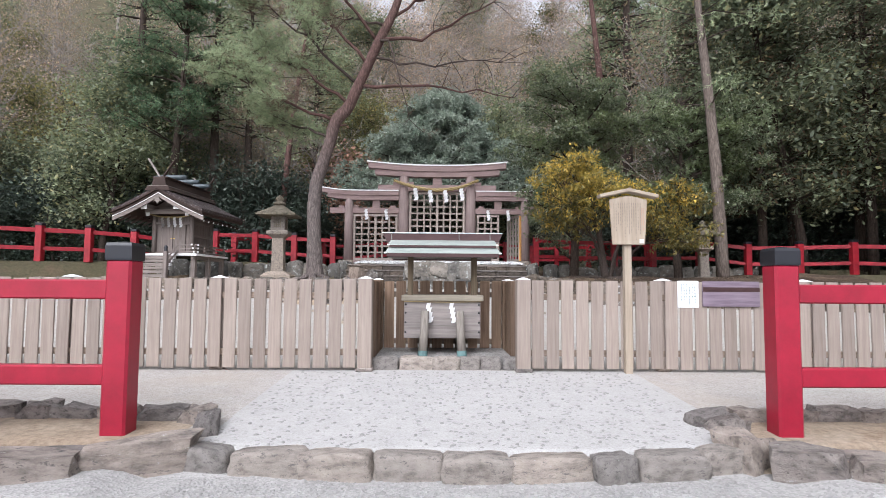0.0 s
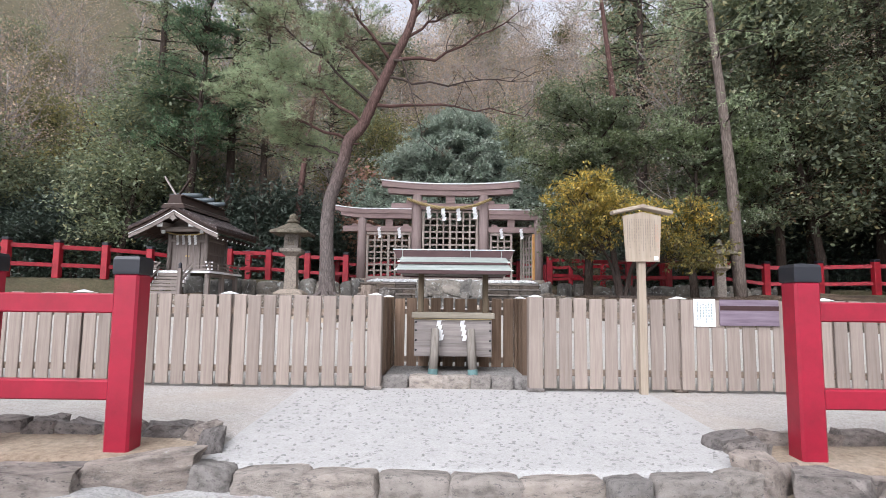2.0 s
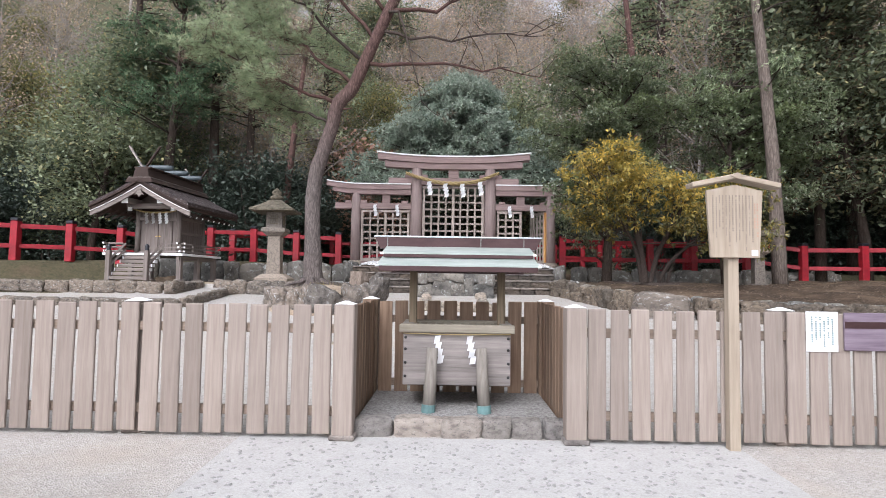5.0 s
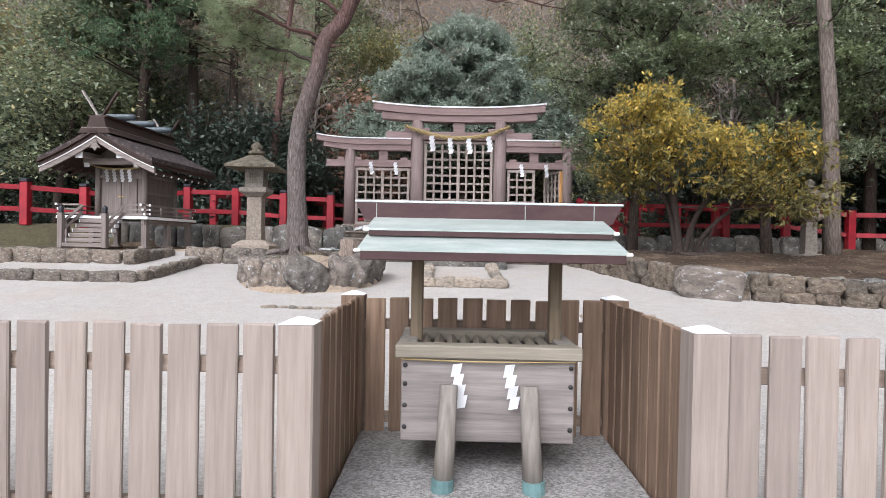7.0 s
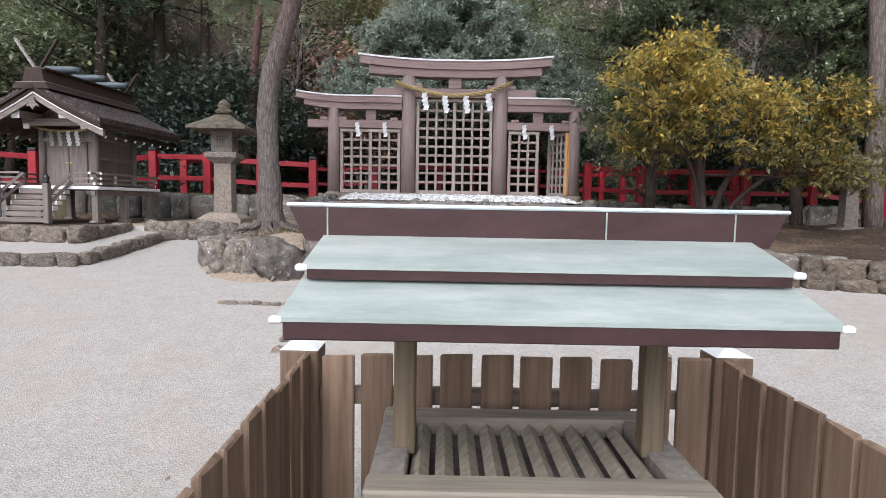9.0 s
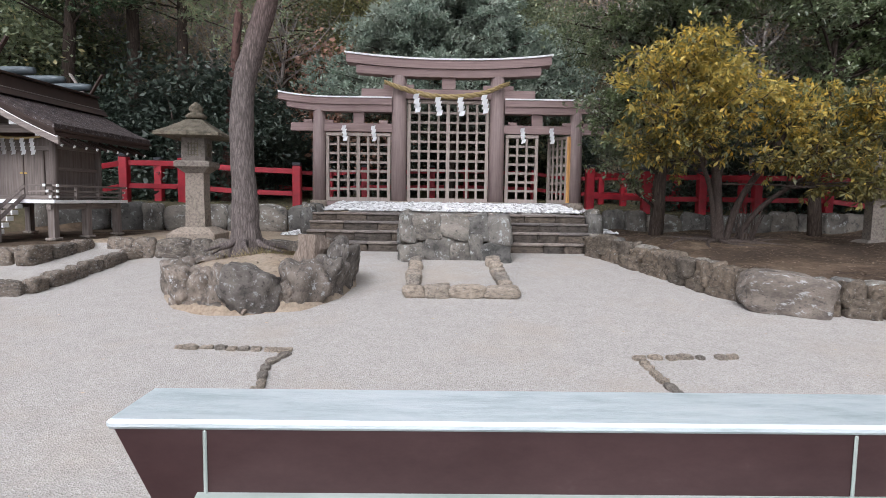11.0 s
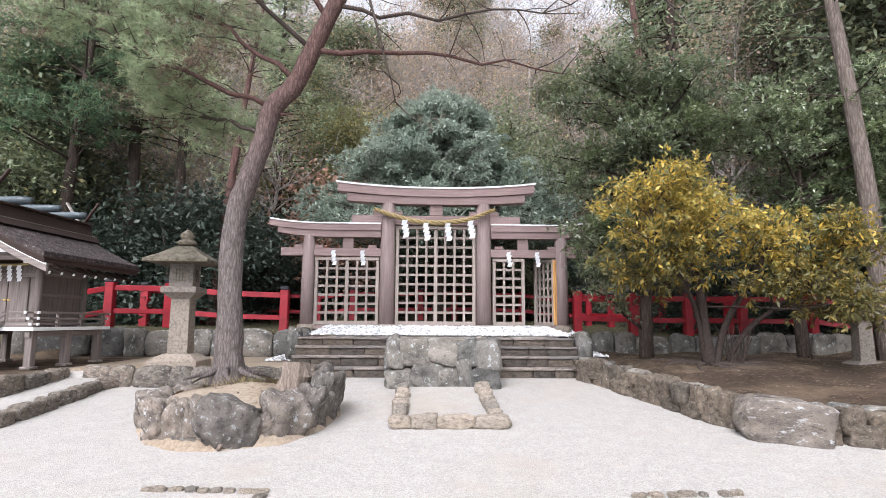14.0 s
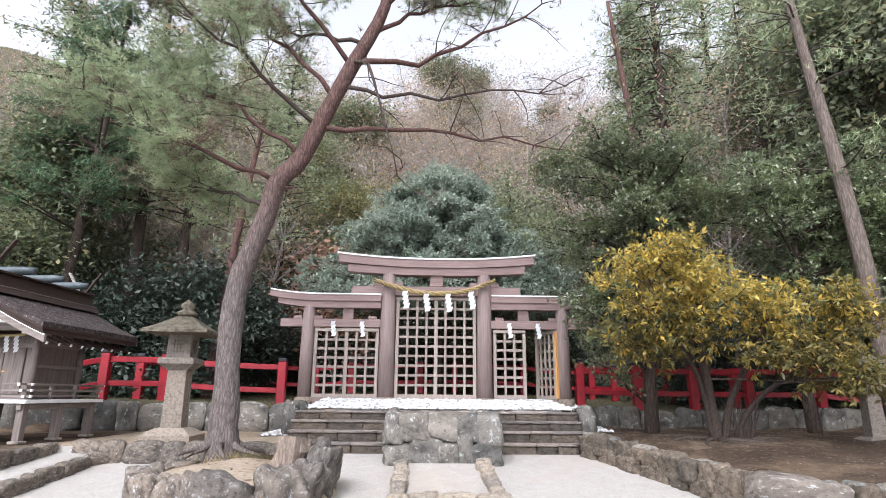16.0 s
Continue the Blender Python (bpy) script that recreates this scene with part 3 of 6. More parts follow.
def fence_run(label, a, b, posts, planks, inner=False, front=-1):
    """Upright planks nailed on two rails between a and b, with capped posts behind them. front: the side of the planks."""
    A, B = Vector((*a, 0)), Vector((*b, 0))
    d = (B - A)
    n = d.length
    ang = math.degrees(math.atan2(d.y, d.x))
    ob = thing("plank_fence", pose(A.x, A.y, 0, 0, 0, ang), label, "fence", "plank fence of the court")
    mats = PLANK_IN if inner else PLANK
    for z in (0.24, 0.99):
        part("rail", box(n / 2, 0.0, z, n, 0.045, 0.085, 0.005), RAIL_WOOD, ob)
    for u in posts:
        q = part("post", POST_IN if inner else POST_ME, None, ob, "squared post with white metal cap", pose(u * n, 0.065 * -front, 0))
        part("post_cap", CAP_ME, None, q, "white pyramidal metal cap", pose(0, 0, 1.234))
    step = n / planks
    for k in range(planks):
        part("plank", mats[rng.randrange(4)], None, ob, "", pose(step * (k + 0.5), front * 0.038, 0.035 + rng.uniform(-0.008, 0.008), 0, rng.uniform(-0.35, 0.35), rng.uniform(-1, 1)))
    return ob


fence_run("weathered cedar plank fence with white-capped posts on gravel", (-12.5, 7.22), (-1.16, 7.22), (0.0, 0.165, 0.33, 0.495, 0.66, 0.835), 57)
fence_run("weathered cedar plank fence with white-capped posts beside signboard", (1.15, 7.22), (12.5, 7.22), (0.16, 0.33, 0.495, 0.66, 0.83, 1.0), 57)
fence_run("dark brown cedar planks behind the offering box", (-0.96, 8.82), (0.96, 8.82), (), 10, True)
fence_run("dark brown cedar plank return beside the offering box", (-1.05, 7.32), (-1.05, 8.78), (), 8, True, -1)
fence_run("dark brown cedar plank return with moss beside the offering box", (1.05, 8.78), (1.05, 7.32), (), 8, True, -1)


def corner_post(x, y, inner):
    ob = thing("fence_post", pose(x, y, 0), "square weathered cedar fence post with white metal cap", "post", "corner posts of the plank fence")
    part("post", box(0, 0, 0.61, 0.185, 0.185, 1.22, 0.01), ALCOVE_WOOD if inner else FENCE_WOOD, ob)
    part("cap", CAP_ME, None, ob, "white metal cap", Matrix.Translation((0, 0, 1.234)))
    part("foot", box(0, 0, 0.02, 0.23, 0.22, 0.05, 0.012), KERB, ob, "stone footing")


corner_post(-1.055, 7.21, False)
corner_post(1.055, 7.21, False)
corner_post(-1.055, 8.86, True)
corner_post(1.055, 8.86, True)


# ---- vermilion fences ----
def red_post_big(x, y, z, label):
    ob = thing("red_fence_post", pose(x, y, z), label, "post", "great red posts")
    part("shaft", box(0, 0, 0.78, 0.215, 0.215, 1.58, 0.02), RED, ob)
    b = lathe([(0.156, 0), (0.159, 0.02), (0.159, 0.125), (0.145, 0.15), (0.02, 0.165)], 4, turn=math.pi / 4)
    part("cap", b, BLACK, ob, "black lacquered cap", Matrix.Translation((0, 0, 1.56)))
    return ob


def red_rails(x0, x1, y, z):
    ob = thing("red_rail_fence", pose(0, y, z), "glossy vermilion rails fixed to a great post", "fence", "great red rails")
    for zz in (0.55, 1.27):
        part("rail", box((x0 + x1) / 2, 0, zz, x1 - x0, 0.11, 0.165, 0.012), RED, ob)
    return ob


red_post_big(-2.79, 4.47, -0.235, "glossy vermilion square post with black cap on stone")
red_post_big(2.9, 4.5, -0.235, "glossy vermilion square post with black cap on stone bed")
red_rails(-9.5, -2.9, 4.47, -0.19)
red_rails(2.995, 9.5, 4.5, -0.19)
for px in (-4.07, -5.4, -6.7, -8.0, 4.2, 5.5, 6.8, 8.1):
    red_post_big(px, 4.48, -0.21, "glossy vermilion square post with black cap in the bed")

SMALL_POST = to_mesh("post", box(0, 0, 0.68, 0.25, 0.25, 1.36, 0.015), RED_OLD)
SMALL_CAP = to_mesh("cap", box(0, 0, 1.41, 0.262, 0.262, 0.11, 0.02), BLACK)


def red_fence(label, pts, spacing):
    """Posts and two rails from point to point, on the ground."""
    for (x0, y0), (x1, y1) in zip(pts, pts[1:]):
        n = max(1, round(math.hypot(x1 - x0, y1 - y0) / spacing))
        ob = thing("red_fence", pose(x0, y0, 0), label, "fence", "vermilion precinct fence")
        w = [(x0 + (x1 - x0) * k / n, y0 + (y1 - y0) * k / n) for k in range(n + 1)]
        w = [(x, y, ground_z(x, y) - 0.02) for x, y in w]
        for k, (x, y, z) in enumerate(w):
            if k or (x0, y0) == pts[0]:
                q = part("post", SMALL_POST, None, ob, "", pose(x - x0, y - y0, z))
                part("cap", SMALL_CAP, None, q, "black post cap")
        for (xa, ya, za), (xb, yb, zb) in zip(w, w[1:]):
            for h, s in ((0.50, 0.15), (1.19, 0.16)):
                L = math.hypot(xb - xa, yb - ya)
                b = box(L / 2, 0, 0, L, 0.09, s, 0.008)
                part("rail", b, RED_OLD, ob, "", pose(xa - x0, ya - y0, za + h, 0, -math.degrees(math.atan2(zb - za, L)), math.degrees(math.atan2(yb - ya, xb - xa))))


red_fence("aged vermilion two-rail fence with black-capped posts on bank", [(-4.76, 25.2), (-9.85, 24.75), (-16.4, 20.3), (-24, 17)], 1.72)
red_fence("aged vermilion two-rail fence with black-capped posts behind shrubs", [(4.42, 25.3), (9.8, 25.4), (17.0, 22.6), (25, 19)], 1.72)
red_fence("aged vermilion fence enclosing the ground behind the gate", [(-9.6, 26.4), (-8.2, 33.0), (7.0, 33.0), (10.0, 26.6)], 1.5)


# ---- stone work ----
def stone_row(name, label, pts, h, length, depth, meshes, courses=1, zfun=None, kind="structure", sink=0.06, jitter=0.12, category="stone wall", gaps=0.0):
    """Stones laid end to end along a line, in courses, each a piece of its own."""
    P = [Vector((*p, 0)) for p in pts]
    ob = thing(name, pose(*pts[0], 0), label, category, "", kind)
    seg = [(b - a).length for a, b in zip(P, P[1:])]
    total = sum(seg)
    for c in range(courses):
        s = -rng.uniform(0, length * 0.5) if c else 0.0
        while s < total - 0.05:
            L = min(length * rng.uniform(0.65, 1.4), total - s + 0.1)
            u, k = max(0.0, s + L / 2), 0
            while k < len(seg) - 1 and u > seg[k]:
                u -= seg[k]
                k += 1
            q = P[k].lerp(P[k + 1], min(1, u / seg[k]))
            d = P[k + 1] - P[k]
            hh = h / courses * rng.uniform(1 - jitter, 1 + jitter)
            zb = zfun(q.x, q.y) if zfun else ground_z(q.x, q.y)
            z = zb - sink + h / courses * (c + 0.5) + sink * 0.5
            m = pose(q.x - pts[0][0] + rng.uniform(-0.02, 0.02), q.y - pts[0][1] + rng.uniform(-0.02, 0.02), z, rng.uniform(-3, 3), rng.uniform(-4, 4), math.degrees(math.atan2(d.y, d.x)) + rng.uniform(-5, 5))
            m = m @ Matrix.Diagonal((L * (0.93 if name == "mound_ring" else 0.86 if name == "buried_edging" else 1.02), depth * rng.uniform(0.85, 1.15), hh * 1.1 + sink, 1))
            if rng.random() >= gaps:
                part("stone", meshes[rng.randrange(len(meshes))], None, ob, "", m)
            s += L
    return ob


def fieldstone_wall(label, a, b, z0, z1, cols, courses, depth, meshes, fill, category="stone wall"):
    """Rough stones of many sizes, fitted over a mortared backing."""
    A, B = Vector((*a, 0)), Vector((*b, 0))
    d = B - A
    n = d.length
    ob = thing("fieldstone_wall", pose(A.x, A.y, 0, 0, 0, math.degrees(math.atan2(d.y, d.x))), label, category, "", "structure")
    part("backing", box(n / 2, 0.12, (z0 + z1) / 2 - 0.03, n - 0.04, 0.2, z1 - z0 - 0.08, 0.02), fill, ob, "earth and mortar between the stones")
    h = (z1 - z0) / courses
    for c in range(courses):
        cuts = sorted([0.0, n] + [n * (k + rng.uniform(-0.36, 0.36)) / cols for k in range(1, cols)])
        for u0, u1 in zip(cuts, cuts[1:]):
            w, hh = u1 - u0, h * rng.uniform(0.95, 1.4)
            zc = min(z0 + h * (c + 0.5) + rng.uniform(-0.16, 0.16) * h, z1 - hh * 0.46)
            m = pose((u0 + u1) / 2, rng.uniform(-0.03, 0.03), zc, rng.uniform(-6, 6), rng.uniform(-14, 14), rng.uniform(-6, 6))
            part("stone", meshes[rng.randrange(len(meshes))], None, ob, "", m @ Matrix.Diagonal((w * 1.12 + 0.03, depth, hh, 1)))
    return ob


# bank wall stone: darker than the boulders, with overhead shade in its colour
R_BANK = rocks(stone("bank_stone", (0.065, 0.056, 0.047), (0.19, 0.165, 0.137), (0.38, 0.38, 0.36), 0.6), "stone", 8, 7, 0.26, 4.6)
R_BOULDER = rocks(BOULDER, "stone", 8, 10, 0.42, 3.6)
R_FACE = rocks(FACE, "stone", 8, 7, 0.17, 7.0)
R_PALE = rocks(stone("pale_edging_stone", (0.21, 0.19, 0.165), (0.40, 0.365, 0.32), (0.46, 0.455, 0.43), 0.6), "stone", 6, 5, 0.2, 5.0)
R_BED = rocks(KERB, "stone", 7, 2, 0.36, 7.0, False)
R_KERB = rocks(KERB_PALE, "stone", 7, 5, 0.13, 8.0)
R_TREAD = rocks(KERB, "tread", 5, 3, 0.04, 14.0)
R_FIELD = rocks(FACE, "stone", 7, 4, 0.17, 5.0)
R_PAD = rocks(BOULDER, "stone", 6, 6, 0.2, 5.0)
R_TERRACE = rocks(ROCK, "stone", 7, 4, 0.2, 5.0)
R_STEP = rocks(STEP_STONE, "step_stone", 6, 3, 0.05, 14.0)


def flat(z):
    return lambda x, y: z


# kerb of the cement path, and the beds beside it
stone_row("kerb", "worn grey kerb stones edging the pale cement path", [(-2.05, 4.1), (-1.0, 3.93), (0.2, 3.86), (1.2, 3.88), (2.1, 4.05), (2.35, 4.12)], 0.19, 0.46, 0.24, R_KERB, 1, flat(-0.31), jitter=0.06, category="kerb")
stone_row("bed_edging", "rough grey stones edging the bare soil bed", [(-1.98, 4.2), (-2.4, 3.98), (-2.9, 3.65), (-3.6, 3.3), (-4.6, 3.1), (-7, 3.0)], 0.27, 0.62, 0.42, R_BED, 1, flat(-0.31), category="stone edging")
stone_row("bed_edging", "rough mossy stones edging the bare soil bed", [(-2.02, 4.35), (-2.1, 4.75), (-2.6, 4.95), (-4.0, 5.0), (-9.0, 5.05)], 0.17, 0.36, 0.24, R_BED, 1, flat(-0.17), category="stone edging")
stone_row("bed_edging", "rough dark stones edging the bare soil bed", [(2.3, 4.3), (2.5, 3.98), (2.9, 3.65), (3.3, 3.5), (4.2, 3.3), (7, 3.2)], 0.27, 0.46, 0.36, R_BED, 1, flat(-0.31), category="stone edging")
stone_row("bed_edging", "rough dark stones edging the gravel side of bed", [(2.4, 4.35), (2.35, 4.8), (2.75, 4.97), (4.4, 5.0), (9.0, 5.05)], 0.17, 0.40, 0.26, R_BED, 1, flat(-0.17), category="stone edging")
FLAG = rock_mesh("stone", 91, KERB, 3, 0.08, 8.0)
for fx, fy, fz, sx, sy, rz in ((-2.72, 4.3, -0.215, 1.1, 0.74, 14), (3.05, 4.32, -0.225, 0.95, 0.62, -6), (3.0, 3.34, -0.27, 0.62, 0.46, 16)):
    tagged(part("flagstone", FLAG, None, None, "", pose(fx, fy, fz, 0, 0, rz) @ Matrix.Diagonal((sx, sy, 0.12, 1))), "flat grey flagstone laid in the soil bed", "flagstone", "flagstones")

for k in range(9):
    x0, y0 = rng.uniform(-5.2, -3.0), rng.uniform(3.7, 4.8)
    rpts = [(x0 + 0.28 * q, y0 + 0.10 * math.sin(q * 1.1 + k) + 0.03 * q * (k % 3 - 1), -0.195 + 0.02 * math.sin(q * 1.7 + k)) for q in range(-3, 4)]
    tagged(part("tree_root", sweep(*smooth_path(rpts, [0.012, 0.025, 0.032, 0.035, 0.03, 0.022, 0.01], 3), 7), PALE_BARK, None, "", None, True), "brown tree root lying on bare soil bed", "root", "exposed roots")
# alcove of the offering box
tagged(new("alcove_floor", to_mesh("alcove_floor", box(0, 8.12, 0.05, 1.94, 1.5, 0.17, 0.01), ALCOVE_GRAVEL)), "pale gravel floor, shade in its colour, under the offering box", "floor", kind="structure")
stone_row("alcove_kerb", "worn grey stones edging the raised gravel floor", [(-0.95, 7.36), (0.95, 7.36)], 0.15, 0.34, 0.2, R_KERB, 1, flat(0.01), category="kerb")

# square of stones and altar wall before the gate
fieldstone_wall("lichened field-stone altar wall before the gate", (-1.18, 19.75), (1.18, 19.75), 0.9, 1.95, 5, 2, 0.3, R_FACE, STEP_STONE)
tagged(new("altar_wall_core", to_mesh("altar_wall_core", box(0.0, 21.05, 1.43, 2.2, 2.2, 1.04, 0.03), PAD_STONE)), "stone filling behind the altar wall", "stone wall", kind="structure")
fieldstone_wall("lichened field-stone side of the altar wall", (-1.12, 22.0), (-1.12, 19.85), 0.9, 1.96, 4, 3, 0.3, R_FACE, STEP_STONE)
fieldstone_wall("lichened field-stone side of the altar wall", (1.12, 19.85), (1.12, 22.0), 0.9, 1.96, 4, 3, 0.3, R_FACE, STEP_STONE)
stone_row("pad_edging", "pale rough stones round a gravel square", [(-0.82, 19.4), (-0.82, 16.68), (0.78, 16.68), (0.78, 19.4)], 0.2, 0.44, 0.28, R_PALE, 1, None, sink=0.02, category="stone edging")
tagged(new("gravel_square", to_mesh("gravel_square", box(-0.02, 0, 0, 1.45, 2.9, 0.16, 0.02, pose(0, 18.1, 0.80, 5.0)), GRAVEL)), "pale gravel square framed by stones", "ground", kind="structure")

# flights of stone steps each side of the altar wall
for label, x0, x1 in (("worn dark stone steps left of the altar wall", -3.62, -1.3), ("worn dark stone steps on the shrub side", 1.3, 3.45)):
    z, ys = 0.965, 21.05
    st_ob = thing("stone_steps", pose(x0, ys, 0), "worn dark stone steps up to the gate", "steps", "flights of steps", "structure")
    for h in (0.30, 0.25, 0.22, 0.21):
        s = 0.0
        while s < x1 - x0 - 0.05:
            L = min(rng.uniform(0.45, 0.95), x1 - x0 - s + 0.02)
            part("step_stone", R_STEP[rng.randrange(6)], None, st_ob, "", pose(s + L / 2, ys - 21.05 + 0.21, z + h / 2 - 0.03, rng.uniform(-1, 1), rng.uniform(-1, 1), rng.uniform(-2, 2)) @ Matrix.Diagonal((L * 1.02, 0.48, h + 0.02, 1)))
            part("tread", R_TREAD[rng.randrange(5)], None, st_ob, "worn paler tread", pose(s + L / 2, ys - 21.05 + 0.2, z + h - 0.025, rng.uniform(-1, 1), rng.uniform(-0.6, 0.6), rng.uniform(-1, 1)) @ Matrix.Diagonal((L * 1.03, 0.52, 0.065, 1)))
            s += L
        z += h
        ys += 0.34

# retaining walls of the platform, terraces and bank
stone_row("retaining_wall", "dark lichened retaining wall under the red fence", [(-3.75, 22.2), (-4.2, 24.3), (-9.5, 24.3), (-10.9, 24.0), (-11.6, 23.3)], 0.82, 0.85, 0.4, R_FIELD, 1, flat(1.29), jitter=0.2)
stone_row("retaining_wall", "dark lichened retaining wall behind the shrubs", [(3.6, 21.6), (4.2, 24.3), (9.5, 24.45), (15, 24.5)], 0.66, 0.85, 0.4, R_FIELD, 1, flat(1.35), jitter=0.2)
stone_row("terrace_kerb", "low rough stone kerb of the lower shrine terrace", [(-12.5, 16.5), (-7.15, 16.48), (-7.05, 16.6), (-7.03, 19.5), (-6.6, 20.3)], 0.2, 0.5, 0.28, R_TERRACE, 1, lambda x, y: 0.088 * (y - 8.9) + 0.02, category="kerb")
stone_row("terrace_kerb", "rough stone kerb of the upper shrine terrace", [(-13, 17.96), (-8.1, 17.96), (-7.98, 18.05), (-7.98, 19.9)], 0.3, 0.62, 0.32, R_TERRACE, 1, flat(1.02), category="kerb")
stone_row("terrace_kerb", "rough stone kerb below the stone lantern", [(-7.6, 19.85), (-6.2, 19.8), (-4.6, 19.8), (-3.0, 19.9), (-2.7, 21.5)], 0.36, 0.55, 0.3, R_TERRACE, 1, flat(1.0), category="kerb")
stone_row("bank_wall", "big lichened boulders holding the shrub bank", list(zip(EDGE_X[1:9], EDGE_Y[1:9])), 0.5, 0.52, 0.40, R_BANK, 2, None, sink=0.1, jitter=0.42)
stone_row("bank_wall", "small stones topping the shrub bank wall", [(x + 0.1, y + 0.22) for x, y in zip(EDGE_X[1:9], EDGE_Y[1:9])], 0.2, 0.45, 0.3, R_FIELD, 1, lambda x, y: ground_z(x, y - 0.5) + 0.34, sink=0.1, jitter=0.25)
tagged(part("boulder", R_PAD[2], None, None, "", pose(5.05, 16.0, 0.88, 4, 2, -22) @ Matrix.Diagonal((1.25, 0.6, 0.72, 1))), "big grey boulder white with lichen in bank", "boulder")

# ring of boulders round the pine
ring_ob = thing("mound_ring", pose(MOUND[0], MOUND[1], 0), "big weathered lichened boulders ringing the old pine", "stone ring", "", "structure")
for k, (deg, w, h, lift, thick) in enumerate(((283, 0.72, 0.66, 0.0, 0.46), (312, 0.6, 0.64, 0.02, 0.44), (334, 0.42, 0.56, 0.06, 0.4), (350, 0.5, 0.78, 0.06, 0.42), (12, 0.62, 0.5, 0.06, 0.4), (264, 0.36, 0.5, 0.16, 0.4), (250, 0.36, 0.46, 0.1, 0.38), (232, 0.5, 0.48, 0.12, 0.42), (208, 0.42, 0.5, 0.06, 0.4), (188, 0.6, 0.4, 0.04, 0.42), (160, 0.6, 0.36, 0.02, 0.42), (258, 0.5, 0.26, -0.08, 0.3), (238, 0.5, 0.24, -0.08, 0.3), (299, 0.24, 0.3, 0.12, 0.3))):
    a = radians(deg)
    x, y = (MOUND[2] + 0.02) * math.cos(a), (MOUND[3] + 0.02) * math.sin(a)
    z = 0.088 * (MOUND[1] + y - 8.9) - 0.06 + lift + h / 2
    part("stone", R_BOULDER[k % 8], None, ring_ob, "", pose(x, y, z, rng.uniform(-4, 4), rng.uniform(-9, 9), deg + 90 + rng.uniform(-8, 8)) @ Matrix.Rotation(radians(10), 4, "X") @ Matrix.Diagonal((w * 1.2, thick * 1.15, h * 1.12 + 0.1, 1)))
skirt = bmesh.new()
rows = []
for q, up in ((0.9, 0.36), (1.0, 0.27), (1.08, 0.15), (1.16, 0.03), (1.22, -0.05)):
    row = []
    for k in range(72):
        a = 2 * math.pi * k / 72
        n = 1 + 0.05 * noise.noise(Vector((3 * math.cos(a), 3 * math.sin(a), q * 3)))
        x, y = MOUND[2] * q * n * math.cos(a), MOUND[3] * q * n * math.sin(a)
        row.append(skirt.verts.new((x, y, 0.088 * (MOUND[1] + y - 8.9) + up + 0.04 * noise.noise(Vector((6 * math.cos(a), 6 * math.sin(a), q * 7))))))
    rows.append(row)
for r0, r1 in zip(rows, rows[1:]):
    for k in range(72):
        skirt.faces.new((r0[k], r0[(k + 1) % 72], r1[(k + 1) % 72], r1[k]))
part("earth_skirt", skirt, SOIL, ring_ob, "pale earth packed between the boulders", None, True)
for rx, ry, rz, pts in ((-3.0, 15.75, 0.72, [(0, 0, 0.3), (-0.12, -0.12, 0.1), (-0.22, -0.3, -0.12)]), (-4.15, 16.25, 0.75, [(0.1, 0.1, 0.25), (-0.1, -0.08, 0.08), (-0.35, -0.2, -0.12)])):
    tagged(part("tree_root", sweep(*smooth_path(pts, [0.07, 0.055, 0.025], 4), 8), PALE_BARK, None, "", pose(rx, ry, rz), True), "pale exposed tree root over the boulders", "root", "exposed roots")

# L-shaped lines of half-buried stones in the court
for label, pts in (("half-buried stones in line in the gravel", [(-3.6, 14.12), (-2.15, 14.02), (-2.3, 13.6), (-2.2, 12.9), (-2.17, 12.2)]), ("half-buried stones in line across gravel", [(3.25, 13.96), (2.0, 13.87), (2.02, 13.5), (2.05, 12.9), (2.08, 12.2)])):
    stone_row("buried_edging", label, pts, 0.045, 0.17, 0.11, R_PALE, 1, None, sink=0.05, jitter=0.4, category="stone edging", gaps=0.08)
stump = sweep([(0, 0, 0), (0, 0, 0.12), (0.01, 0, 0.3), (0.02, 0.02, 0.52)], [0.34, 0.27, 0.24, 0.22], 16, None, 0.5, 3)
tagged(part("tree_stump", stump, PALE_BARK, None, "", pose(-2.6, 17.2, 1.14)), "pale weathered tree stump in the pine's ring", "stump")


# ---- paper streamers ----
def shide_bm(w=0.07, h=0.4, folds=4, drift=0.34):
    bm = bmesh.new()
    s = h / folds
    for k in range(folds):
        o, y, top = drift * w * (k - folds / 2) + 0.3 * w, 0.005 * (k % 2), -s * k * 0.94
        bm.faces.new([bm.verts.new(p) for p in ((o - w / 2, y, top - s * 0.12), (o + w / 2, y, top), (o + w * 0.22, y, top - s * 1.12), (o - w * 0.72, y, top - s * 1.24))])
    bmesh.ops.solidify(bm, geom=bm.faces[:], thickness=0.002)
    return bm


SHIDE_BIG = to_mesh("paper_streamer", shide_bm(0.17, 0.56, 4, 0.12), PAPER)
SHIDE = to_mesh("paper_streamer", shide_bm(0.13, 0.48, 4, 0.12), PAPER)
SHIDE_SMALL = to_mesh("paper_streamer", shide_bm(0.1, 0.36, 4, 0.12), PAPER)
SHIDE_BOX = to_mesh("paper_streamer", shide_bm(0.062, 0.29, 4, 0.2), PAPER)


def streamer(me, x, y, z, rz=0):
    tagged(part("paper_streamer", me, None, None, "", pose(x, y, z, 0, 0, rz)), "white zigzag folded paper streamer hanging from rope", "paper streamer", "paper streamers")


